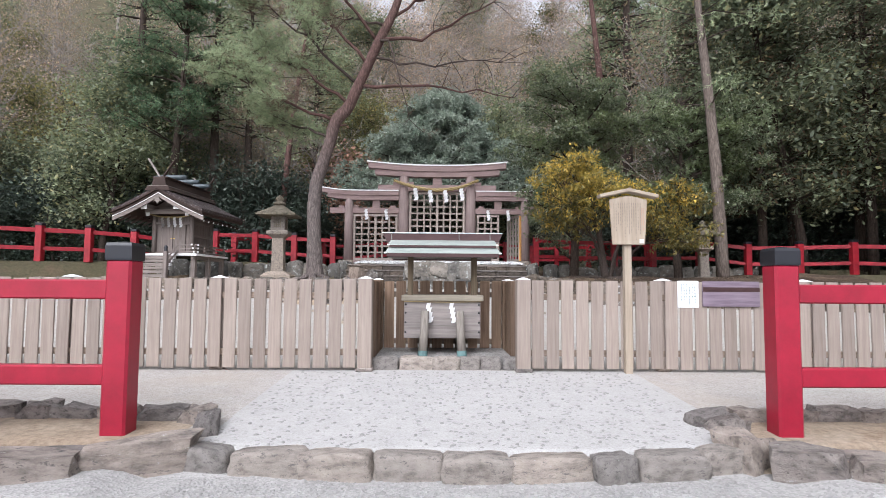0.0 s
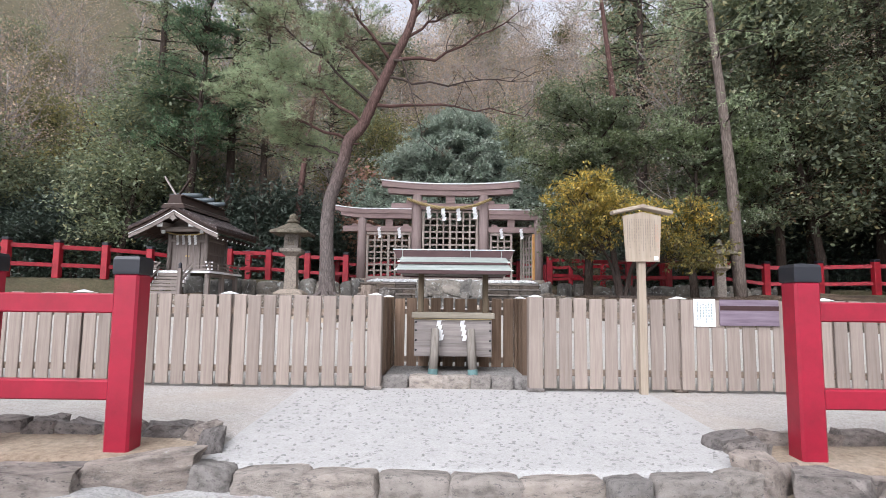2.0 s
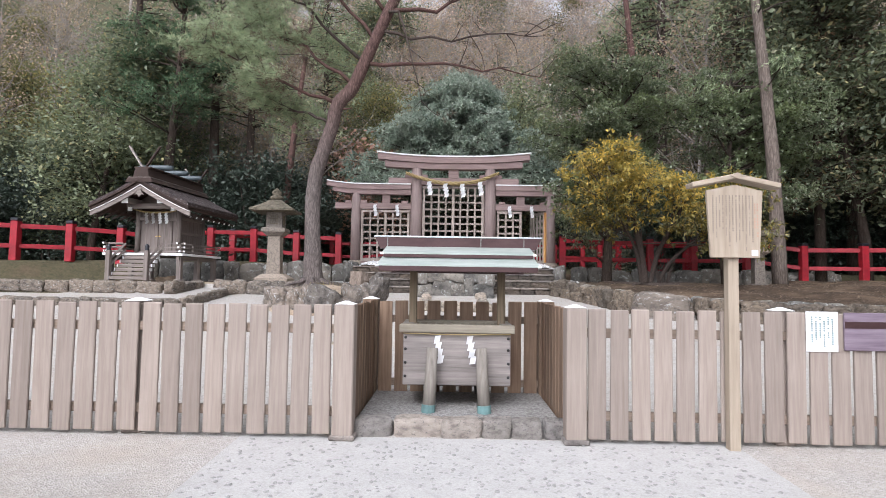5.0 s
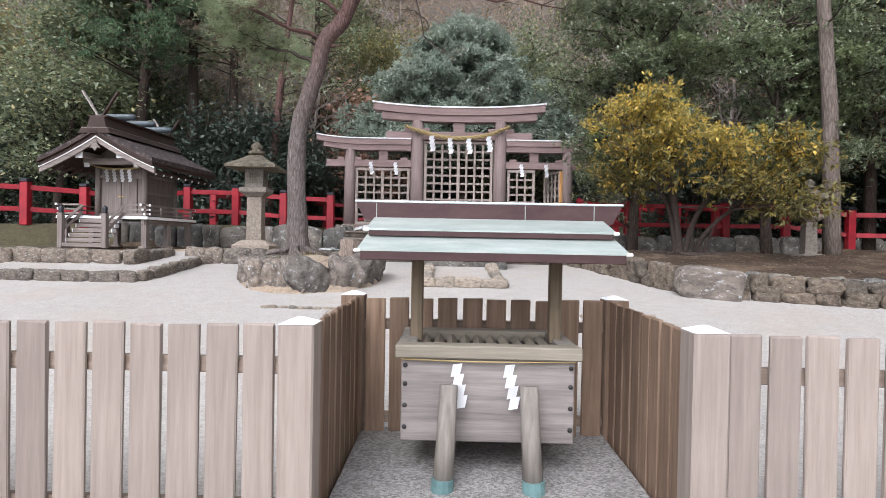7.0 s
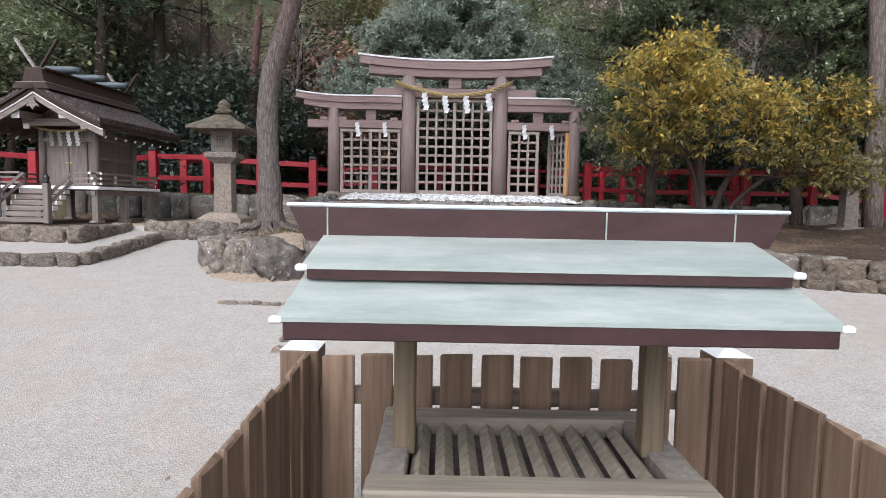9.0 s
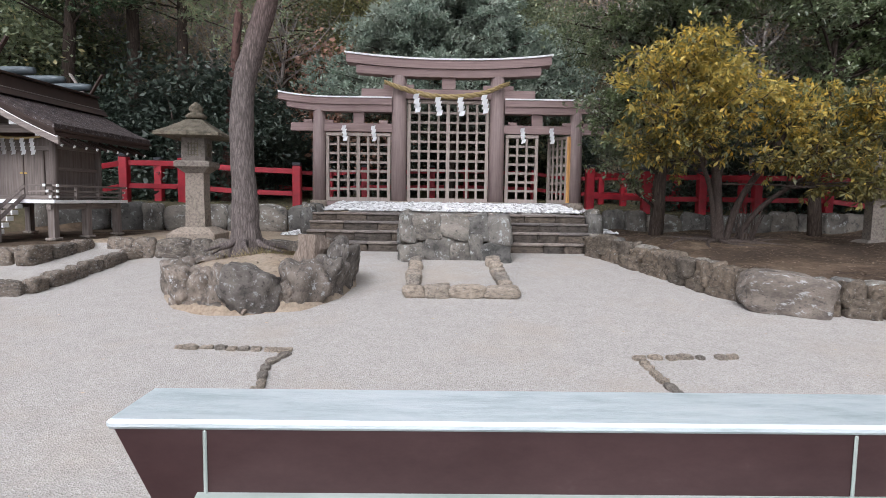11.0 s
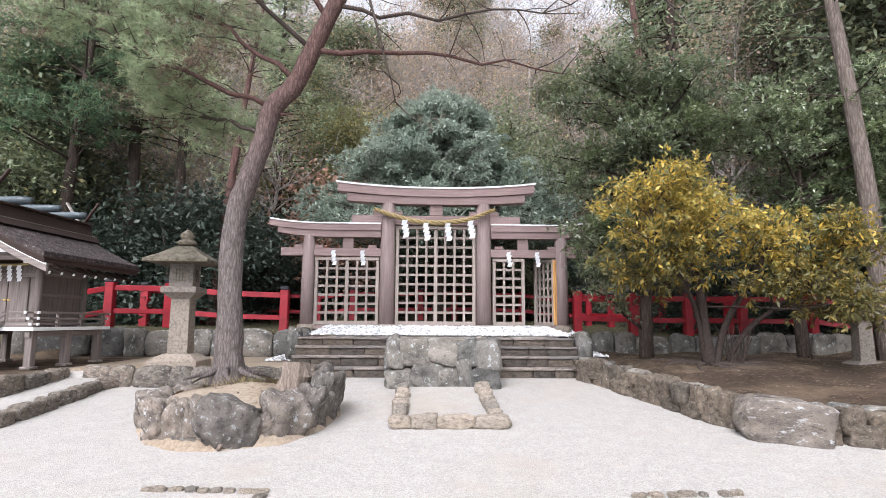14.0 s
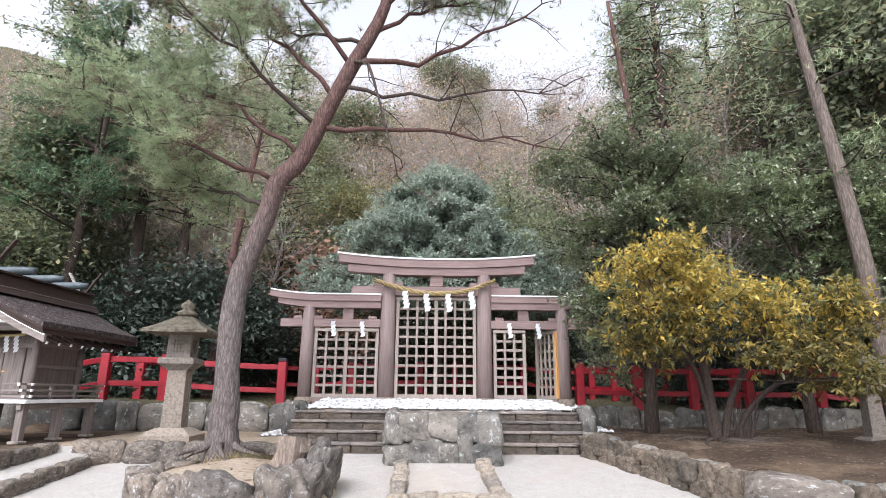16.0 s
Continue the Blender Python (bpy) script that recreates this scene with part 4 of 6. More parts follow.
# ---- offering box with its copper roof ----
def offering_box():
    ob = thing("offering_box", pose(-0.02, 7.88, 0.135), "grey wooden offering box with slatted top on legs", "offering box")
    W, D = 1.2, 0.76
    part("front_panel", box(0, 0.05, 0.5, 1.12, 0.04, 0.54, 0.006), BOX_WOOD, ob)
    part("back_panel", box(0, D - 0.05, 0.5, 1.12, 0.04, 0.54, 0.006), BOX_WOOD, ob)
    for s in (-1, 1):
        part("side_panel", box(s * 0.53, D / 2, 0.5, 0.04, D - 0.14, 0.54, 0.006), BOX_UPRIGHT, ob)
    part("bottom_panel", box(0, D / 2, 0.25, 1.1, D - 0.1, 0.03, 0.004), BOX_WOOD, ob)
    for s, y in ((0, 0.05), (1, D - 0.05)):
        part("top_rim", box(0, y, 0.815, W, 0.13, 0.085, 0.008), BOX_RIM, ob)
    for s in (-1, 1):
        part("top_rim", box(s * 0.53, D / 2, 0.813, 0.13, D - 0.2, 0.082, 0.008), BOX_UPRIGHT, ob)
    slat = to_mesh("slat", prism([(-0.035, 0), (0, 0.035), (0.035, 0), (0, -0.02)], 0.11, D - 0.11), BOX_RIM)
    for k in range(10):
        part("slat", slat, None, ob, "", Matrix.Translation((-0.42 + k * 0.0935, 0, 0.80)))
    for s in (-1, 1):
        leg = sweep([(s * 0.28, -0.17, 0.0), (s * 0.262, -0.15, 0.3), (s * 0.25, -0.10, 0.63)], [0.066, 0.06, 0.056], 10)
        q = part("leg", leg, BOX_UPRIGHT, ob, "rounded grey leg", None, True)
        part("sleeve", sweep([(s * 0.281, -0.171, -0.005), (s * 0.277, -0.168, 0.075)], [0.071, 0.07], 12), BLUE_COPPER, q, "teal copper sleeve")
        part("leg", sweep([(s * 0.28, D + 0.06, 0.0), (s * 0.26, D + 0.02, 0.6)], [0.06, 0.055], 10), BOX_UPRIGHT, ob, "", None, True)
        for z in (0.32, 0.46, 0.60, 0.72):
            nb = bmesh.new()
            bmesh.ops.create_uvsphere(nb, u_segments=8, v_segments=5, radius=0.016, matrix=Matrix.Translation((s * 0.535, 0.028, z)))
            part("rivet", nb, NAIL, ob, "dark iron nail head", None, True)
    part("straw_cord", sweep([(-0.56, 0.005, 0.765), (-0.18, 0.0, 0.757), (0.1, 0.0, 0.757), (0.56, 0.005, 0.765)], [0.005] * 4, 6), STRAW, ob)
    for s in (-1, 1):
        post = part("roof_post", box(s * 0.485, D / 2, 1.2, 0.085, 0.085, 0.75, 0.006), POST_WOOD, ob)
    # roof, in two stepped copper slopes each side
    part("roof_beam", box(0, D / 2, 1.56, 1.3, 0.09, 0.07, 0.006), BOX_WOOD, ob)
    for s in (-1, 1):
        cy = D / 2 - 0.11
        m = pose(0, cy, 0) if s < 0 else pose(0, D - cy, 0, 0, 0, 180)
        low = bmesh.new()
        vs = [(-0.825, -0.47, 1.47), (0.825, -0.47, 1.47), (0.80, -0.2, 1.565), (-0.80, -0.2, 1.565)]
        bot = [(x, y, z - 0.012) for x, y, z in vs]
        a = [low.verts.new(p) for p in vs]
        b = [low.verts.new(p) for p in bot]
        low.faces.new(a), low.faces.new(b[::-1])
        for k in range(4):
            low.faces.new((a[k], b[k], b[(k + 1) % 4], a[(k + 1) % 4]))
        part("copper_sheet", low, COPPER_GREEN, ob, "pale verdigris copper sheet", m)
        part("fascia", box(0, -0.455, 1.432, 1.61, 0.025, 0.056, 0.004), COPPER_BROWN, ob, "dark brown copper fascia", m)
        up = bmesh.new()
        vs = [(-0.80, -0.27, 1.60), (0.80, -0.27, 1.60), (0.78, 0.06, 1.70), (-0.78, 0.06, 1.70)]
        bot = [(x, y, z - 0.012) for x, y, z in vs]
        a = [up.verts.new(p) for p in vs]
        b = [up.verts.new(p) for p in bot]
        up.faces.new(a), up.faces.new(b[::-1])
        for k in range(4):
            up.faces.new((a[k], b[k], b[(k + 1) % 4], a[(k + 1) % 4]))
        part("copper_sheet", up, COPPER_GREEN, ob, "pale verdigris copper sheet", m)
        part("fascia", box(0, -0.255, 1.572, 1.565, 0.022, 0.036, 0.003), COPPER_BROWN, ob, "dark brown copper fascia", m)
        part("soffit", box(0, -0.2, 1.435, 1.58, 0.48, 0.02, 0.003, pose(0, 0, 0)), BOX_WOOD, ob, "", m)
        for e in (-1, 1):
            part("end_cap", box(e * 0.80, -0.262, 1.592, 0.04, 0.03, 0.022, 0.006), WHITE, ob, "white wrapped metal end", m)
            part("end_cap", box(e * 0.825, -0.46, 1.462, 0.04, 0.03, 0.022, 0.006), WHITE, ob, "white wrapped metal end", m)
    ridge = bmesh.new()
    vs = []
    for z, x, y in ((1.66, 0.85, 0.07), (1.784, 0.91, 0.07)):
        vs.append([ridge.verts.new((sx * x, D / 2 - 0.04 + sy * y, z)) for sx, sy in ((-1, -1), (1, -1), (1, 1), (-1, 1))])
    ridge.faces.new(vs[0][::-1]), ridge.faces.new(vs[1])
    for k in range(4):
        ridge.faces.new((vs[0][k], vs[0][(k + 1) % 4], vs[1][(k + 1) % 4], vs[1][k]))
    rd = part("ridge", ridge, COPPER_BROWN, ob, "dark brown copper-clad ridge")
    part("ridge_top", box(0, D / 2 - 0.04, 1.792, 1.84, 0.155, 0.016, 0.005), COPPER_PALE, rd, "verdigris ridge sheet, paled in colour for reflected sky")
    for x in (-0.77, 0.25, 0.72):
        part("seam", box(x, D / 2 - 0.1115, 1.72, 0.006, 0.005, 0.125, 0.002), COPPER_GREEN, rd, "pale folded seam")


offering_box()
streamer(SHIDE_BOX, -0.21, 7.862, 0.885, 4)
streamer(SHIDE_BOX, 0.125, 7.862, 0.885, -6)


# ---- notice board on its post, and notices on the fence ----
def writing(cols, rows, w, h, y, ink, seed, dash=0.5):
    r = random.Random(seed)
    bm = bmesh.new()
    for c in range(cols):
        x = -w / 2 + w * (c + 0.5) / cols
        k, top = 0, h / 2
        n = r.randint(int(rows * 0.6), rows)
        for k in range(n):
            z = h / 2 - h * (k + 0.5) / rows
            if r.random() < 0.12:
                continue
            box(x, y, z, w / cols * dash * r.uniform(0.7, 1.1), 0.003, h / rows * 0.62, 0, None, bm)
    return bm


sb_ob = thing("notice_board", pose(2.43, 7.08, 0), "pale wooden roofed notice board on tall post", "notice board")
part("post", box(0, 0.02, 0.95, 0.095, 0.095, 1.95, 0.006), SIGN_WOOD, sb_ob)
board = part("board", prism([(-0.215, 1.69), (0.215, 1.69), (0.25, 2.29), (0, 2.345), (-0.25, 2.29)], -0.065, -0.03, 0.004), SIGN_WOOD, sb_ob, "pale board with faded brush writing")
tagged(part("writing", writing(13, 26, 0.38, 0.5, -0.068, INK, 3, 0.34), INK, board, "faded columns of brush writing", pose(-0.02, 0, 2.0)), kind="stuff")
tagged(part("writing", writing(2, 14, 0.05, 0.36, -0.068, INK_RED, 8, 0.5), INK_RED, board, "faded red columns of writing", pose(0.185, 0, 2.0)), kind="stuff")
part("seal", box(0.17, -0.067, 1.735, 0.055, 0.004, 0.05, 0), PAPER, board, "small white paper slip")
for s in (-1, 1):
    part("roof_slope", box(0, 0, 0, 0.41, 0.16, 0.045, 0.006, pose(s * 0.19, -0.03, 2.375, 0, s * 12, 0)), SIGN_WOOD_X, sb_ob, "little plank roof")
part("roof_ridge", prism([(-0.06, 2.415), (0, 2.445), (0.06, 2.415), (0, 2.39)], -0.12, 0.06), SIGN_WOOD_X, sb_ob)

n_ob = thing("paper_notice", pose(3.265, 7.16, 1.04), "white laminated paper notice fixed to the fence", "notice")
part("sheet", box(0, 0, 0, 0.285, 0.008, 0.36, 0.002), PAPER, n_ob)
tagged(part("writing", writing(6, 14, 0.22, 0.28, -0.006, INK, 5, 0.4), BLUE_COPPER, n_ob, "small teal columns of writing"), kind="stuff")
p_ob = thing("faded_board", pose(3.84, 7.15, 1.045), "faded purple painted board hung on the fence", "board")
part("board", box(0, 0, 0, 0.77, 0.02, 0.34, 0.004), PURPLE, p_ob)
part("band", box(0, -0.012, 0.06, 0.765, 0.004, 0.06, 0.0), COPPER_BROWN, p_ob, "dull red faded band")


# ---- three-bayed torii gate ----
def beam(x0, x1, z0, z1, depth, rise, y=0.0, n=12):
    """A beam that curves up to one or both ends; rise = (at x0, at x1)."""
    bm = bmesh.new()
    rows = []
    for k in range(n + 1):
        u = k / n
        x = x0 + (x1 - x0) * u
        dz = rise[0] * max(0, 1 - u * 2.2) ** 2 + rise[1] * max(0, 1 - (1 - u) * 2.2) ** 2
        rows.append([bm.verts.new((x, y + sy * depth / 2, z + dz)) for sy, z in ((-1, z0), (1, z0), (1, z1), (-1, z1))])
    for a, b in zip(rows, rows[1:]):
        for k in range(4):
            bm.faces.new((a[k], b[k], b[(k + 1) % 4], a[(k + 1) % 4]))
    bm.faces.new(rows[0]), bm.faces.new(rows[-1][::-1])
    return bm


def lattice(parent_name, label, x0, x1, z0, z1, cols, rows, m, group="", stile=True):
    ob = thing(parent_name, m, label, "lattice door", "lattice doors of the gate")
    w, h = x1 - x0, z1 - z0
    part("frame_bar", box((x0 + x1) / 2, 0, z0 + 0.06, w, 0.09, 0.12, 0.006), LATTICE, ob)
    part("frame_bar", box((x0 + x1) / 2, 0, z1 - 0.05, w, 0.09, 0.1, 0.006), LATTICE, ob)
    for x in (x0 + 0.05, x1 - 0.05):
        part("stile", box(x, 0, (z0 + z1) / 2, 0.1, 0.088, h - 0.22, 0.006), LATTICE, ob)
    vb = to_mesh("lattice_bar", box(0, 0, (z0 + z1) / 2, 0.075, 0.04, h - 0.22, 0.004), LATTICE)
    hb = to_mesh("lattice_bar", box((x0 + x1) / 2, 0, 0, w - 0.18, 0.036, 0.075, 0.004), LATTICE)
    for k in range(1, cols):
        wide = stile and cols % 2 == 0 and k == cols // 2
        part("lattice_bar", vb, None, ob, "", Matrix.Translation((x0 + 0.07 + (w - 0.14) * k / cols, -0.022, 0)) @ Matrix.Diagonal((1.5 if wide else 1, 1, 1, 1)))
    for k in range(1, rows):
        part("lattice_bar", hb, None, ob, "", Matrix.Translation((0, 0.018, z0 + 0.1 + (h - 0.18) * k / rows)))
    return ob


TY, TZ, TX = 25.22, 1.97, -0.08
GS = Matrix.Diagonal((1, 1, 0.975, 1))
gate = thing("torii_gate", pose(TX, TY, TZ) @ GS, "mauve-brown wooden three-bayed torii with tin-capped lintels", "torii gate")
for x, r, h in ((-1.52, 0.245, 4.22), (1.52, 0.245, 4.22), (-4.0, 0.205, 3.14), (4.0, 0.205, 3.14)):
    p = part("pillar", sweep([(x, 0, 0), (x, 0, h * 0.5), (x * 0.995, 0, h)], [r, r * 0.97, r * 0.92], 24), TORII_Z, gate, "", None, True)
    part("pillar_base", lathe([(r + 0.07, 0), (r + 0.07, 0.26), (r + 0.02, 0.3)], 24), LANTERN_STONE, p, "grey stone collar", Matrix.Translation((x, 0, 0)), True)
part("upper_lintel", beam(-3.12, 3.12, 4.42, 4.68, 0.5, (0.17, 0.17)), TORII_X, gate)
part("lintel_cap", beam(-3.17, 3.17, 4.683, 4.735, 0.56, (0.18, 0.18)), WHITE, gate, "pale tin capping")
part("lower_lintel", beam(-2.82, 2.82, 4.17, 4.417, 0.4, (0.11, 0.11)), TORII_X, gate)
part("strut", box(0, 0, 4.0, 0.42, 0.2, 0.36, 0.01), TORII_X, gate)
part("tie_beam", box(0, 0, 3.66, 5.35, 0.22, 0.3, 0.012), TORII_X, gate)
for s in (-1, 1):
    for w in (1.2, 1.86):
        part("wedge", box(s * w, 0, 3.88, 0.28, 0.2, 0.14, 0.01), TORII_X, gate)
    x0, x1 = s * 1.74, s * 5.2
    rise = (0, 0.14) if s > 0 else (0.14, 0)
    a, b = min(x0, x1), max(x0, x1)
    part("side_upper_lintel", beam(a, b, 3.30, 3.50, 0.42, rise), TORII_X, gate)
    part("side_lintel_cap", beam(a, b + 0, 3.503, 3.545, 0.47, rise), WHITE, gate, "pale tin capping")
    part("side_lower_lintel", beam(min(x0, s * 4.95), max(x0, s * 4.95), 3.08, 3.297, 0.34, rise), TORII_X, gate)
    part("side_tie_beam", box(s * 3.28, 0, 2.6, 3.14, 0.17, 0.26, 0.01), TORII_X, gate)
    part("side_strut", box(s * 2.76, 0, 2.9, 0.34, 0.16, 0.36, 0.01), TORII_X, gate)
    for w in (3.68, 4.32, 2.0):
        part("wedge", box(s * w, 0, 2.78, 0.26, 0.16, 0.1, 0.008), TORII_X, gate)
    part("side_sill", box(s * 2.76, 0, 0.2, 2.1, 0.2, 0.14, 0.01), TORII_X, gate)
part("sill", box(0, 0, 0.2, 2.6, 0.2, 0.16, 0.01), TORII_X, gate)
lattice("lattice_door", "pale wooden lattice double door between the pillars", -1.26, 1.26, 0.28, 3.48, 8, 10, pose(TX, TY, TZ) @ GS)
lattice("lattice_door", "pale wooden lattice door in the side bay", -3.78, -1.78, 0.28, 2.44, 6, 7, pose(TX, TY, TZ) @ GS)
lattice("lattice_door", "pale wooden lattice leaf, shut, in the shrub-side bay", 1.80, 2.82, 0.28, 2.44, 3, 7, pose(TX, TY, TZ) @ GS, "", False)
od = lattice("lattice_door", "pale wooden lattice leaf standing open inwards", -0.98, 0.0, 0.28, 2.44, 4, 7, pose(TX + 3.76, TY - 0.05, TZ, 0, 0, -62) @ GS, "", False)
part("edge_strip", box(0.02, 0.0, 1.36, 0.07, 0.1, 2.1, 0.006), NEW_WOOD, od, "bright orange new wood edge")

rp, rr = smooth_path([(-1.95, -0.3, 3.98), (-1.4, -0.34, 3.78), (-0.6, -0.33, 3.58), (0.2, -0.33, 3.55), (1.0, -0.33, 3.66), (1.6, -0.34, 3.9), (1.85, -0.3, 4.0)], [0.045, 0.07, 0.075, 0.075, 0.07, 0.05, 0.04], 8)
rope = bmesh.new()
for ph in (0, 2.09, 4.19):
    sweep([Vector(q) + Vector((0, 0.045 * math.cos(ph + i * 0.9), 0.045 * math.sin(ph + i * 0.9))) for i, q in enumerate(rp)], [r * 0.62 for r in rr], 7, rope)
tagged(part("straw_rope", rope, STRAW, None, "", pose(TX, TY, TZ) @ GS, True), "twisted straw rope slung between the gate pillars", "rope")
for x, z in ((-0.98, 3.62), (-0.32, 3.53), (0.36, 3.53), (1.08, 3.62)):
    streamer(SHIDE_BIG, TX + x, TY - 0.42, TZ + z * 0.975)
for x in (-3.2, -2.3, 2.3, 3.2):
    streamer(SHIDE, TX + x, TY - 0.16, TZ + 2.66 * 0.975)
    part("hook", box(x, -0.12, 2.655, 0.02, 0.1, 0.02, 0), NAIL, gate)


# ---- the small shrine ----
def small_shrine():
    M = pose(-9.73, 19.42, 1.33, 0, 0, -4)
    ob = thing("small_shrine", M, "weathered brown wooden shrine with bark roof on deck", "shrine")
    DZ = 0.84
    # deck and its posts
    deck = part("deck", box(0, 1.3, DZ - 0.03, 2.56, 2.5, 0.06, 0.006), SHRINE_X, ob)
    part("deck_edge", box(0, 0.035, DZ - 0.02, 2.6, 0.03, 0.075, 0.004), WHITE, deck, "white-painted deck edge")
    for s in (-1, 1):
        part("deck_edge", box(s * 1.295, 1.3, DZ - 0.02, 0.03, 2.52, 0.075, 0.004), WHITE, deck, "white-painted deck edge")
        for y in (0.2, 1.25, 2.35):
            part("deck_post", box(s * 1.14, y, (DZ - 0.06) / 2, 0.15, 0.15, DZ - 0.06, 0.008), SHRINE_WOOD, ob)
            part("footing", box(s * 1.14, y, 0.02, 0.24, 0.24, 0.06, 0.015), KERB, ob, "stone footing")
        part("deck_beam", box(s * 1.14, 1.27, DZ - 0.13, 0.1, 2.4, 0.12, 0.006), SHRINE_Y, ob)
    # railing
    for s in (-1, 1):
        for y in (0.12, 0.85, 1.6, 2.42):
            part("rail_post", box(s * 1.2, y, DZ + 0.15, 0.06, 0.06, 0.3, 0.004), SHRINE_WOOD, ob)
        for z, e in ((0.08, 0.0), (0.2, 0.08), (0.32, 0.16)):
            r = part("rail", box(s * 1.2, 1.28, DZ + z, 0.045, 2.4 + e * 2, 0.045, 0.004), SHRINE_Y, ob)
            part("rail_tip", box(s * 1.2, 0.08 - e - 0.02, DZ + z, 0.055, 0.03, 0.055, 0.003), WHITE, r, "white-painted rail end")
            part("rail_tip", box(s * 1.2, 2.5 + e, DZ + z, 0.055, 0.03, 0.055, 0.003), WHITE, r, "white-painted rail end")
        for z in (0.08, 0.2, 0.32):
            q = part("rail", box(s * 0.99, 0.12, DZ + z, 0.62, 0.045, 0.045, 0.004), SHRINE_X, ob)
            part("rail_tip", box(s * 1.32, 0.12, DZ + z, 0.03, 0.056, 0.056, 0.003), WHITE, q, "white-painted rail end")
    # stairs with posts and sloping rails
    for k in range(6):
        z = DZ * (k + 1) / 6.6
        t = part("stair_tread", box(0, -0.62 + k * 0.125, z - 0.05, 1.06, 0.17, 0.1, 0.006), SHRINE_X, ob)
        for s in (-1, 1):
            part("tread_end", box(s * 0.545, -0.62 + k * 0.125, z - 0.05, 0.035, 0.165, 0.095, 0.003), WHITE, t, "white-painted tread end")
    for s in (-1, 1):
        p = part("stair_post", box(s * 0.6, -0.66, 0.45, 0.13, 0.13, 0.9, 0.008), SHRINE_WOOD, ob)
        part("finial", lathe([(0.06, 0), (0.066, 0.03), (0.05, 0.06), (0.068, 0.11), (0.05, 0.16), (0.01, 0.2)], 12), BLACK, p, "black bulb finial", Matrix.Translation((s * 0.6, -0.66, 0.9)), True)
        for z0, z1 in ((0.42, 0.92), (0.62, 1.12)):
            part("stair_rail", sweep([(s * 0.6, -0.64, z0), (s * 0.6, 0.1, z1 + 0.02)], [0.045, 0.045], 4), SHRINE_WOOD, ob)
    # cella
    H = 1.42
    part("cella", box(0, 1.6, DZ + H / 2, 1.36, 1.42, H, 0.01), SHRINE_WOOD, ob)
    for s in (-1, 1):
        for y in (0.86, 2.34):
            part("corner_pillar", sweep([(s * 0.7, y, DZ), (s * 0.7, y, DZ + H + 0.08)], [0.085, 0.08], 14), SHRINE_WOOD, ob, "", None, True)
        for z in (0.12, 0.72, 1.2):
            part("tie", box(s * 0.705, 1.6, DZ + z, 0.05, 1.5, 0.08, 0.004), SHRINE_Y, ob)
    for z in (0.06, 1.16):
        part("tie", box(0, 0.86, DZ + z, 1.5, 0.08, 0.1, 0.005), SHRINE_X, ob)
    for s in (-1, 1):
        d = part("door_leaf", box(s * 0.24, 0.868, DZ + 0.61, 0.46, 0.05, 0.98, 0.006), SHRINE_WOOD, ob)
        part("door_handle", box(s * 0.05, 0.835, DZ + 0.6, 0.06, 0.02, 0.03, 0.004), GOLD, d, "brass latch")
    # gable front
    part("gable_beam", box(0, 0.5, DZ + H + 0.12, 1.7, 0.14, 0.17, 0.01), SHRINE_X, ob)
    for s in (-1, 1):
        part("purlin", box(s * 0.58, 1.5, DZ + H + 0.25, 0.15, 3.1, 0.16, 0.008), SHRINE_Y, ob)
        part("purlin_end", box(s * 0.58, -0.065, DZ + H + 0.25, 0.2, 0.03, 0.22, 0.005), WHITE, ob, "white-painted purlin end")
        part("bracket_end", box(s * 0.72, 0.42, DZ + H + 0.02, 0.13, 0.06, 0.12, 0.005), WHITE, ob, "white-painted bracket end")
    part("gable_panel", prism([(-0.9, DZ + H + 0.15), (0.9, DZ + H + 0.15), (0, DZ + H + 0.72)], 0.75, 0.8), SHRINE_X, ob)

    def curve(x):
        u = abs(x) / 1.62
        return 2.98 - 0.98 * u + 0.16 * u * u

    xs = np.linspace(-1.62, 1.62, 17)
    for z_off, thick, y0, y1, grow, mat, nm, lab in ((0.0, 0.09, -0.24, 3.1, 0.985, ROOF_EDGE, "roof_underlay", "dark board edge of the roof"), (0.093, 0.05, -0.30, 3.16, 1.0, ROOF_EDGE, "roof_underlay", "dark projecting board course"), (0.146, 0.10, -0.27, 3.13, 0.99, ROOF_BARK, "roof", "dark bark shingle roof grey with lichen")):
        top = [(x * grow, curve(x) + z_off + thick) for x in xs]
        bot = [(x * grow, curve(x) + z_off) for x in xs][::-1]
        part(nm, prism(top + bot, y0, y1), mat, ob, lab)
    for s in (-1, 1):
        out = [(s * abs(x), curve(x) - 0.005) for x in xs[8:]] + [(s * abs(x), curve(x) - 0.17) for x in xs[8:]][::-1]
        part("bargeboard", prism(out, -0.20, -0.14), SHRINE_X, ob)
        out = [(s * abs(x), curve(x) + 0.002) for x in xs[8:]] + [(s * abs(x), curve(x) - 0.035) for x in xs[8:]][::-1]
        part("bargeboard_line", prism(out, -0.225, -0.203), WHITE, ob, "white-painted bargeboard edge")
    part("gable_pendant", prism([(-0.05, 2.86), (0.05, 2.86), (0.06, 2.74), (0.16, 2.63), (0.07, 2.66), (0, 2.56), (-0.07, 2.66), (-0.16, 2.63), (-0.06, 2.74)], -0.26, -0.23, 0.003), SHRINE_X, ob, "carved gable pendant")
    raf = to_mesh("rafter", box(0, 0, 0, 0.5, 0.05, 0.06, 0.004), ROOF_EDGE)
    tip = to_mesh("rafter_tip", box(0, 0, 0, 0.02, 0.05, 0.06, 0.003), WHITE)
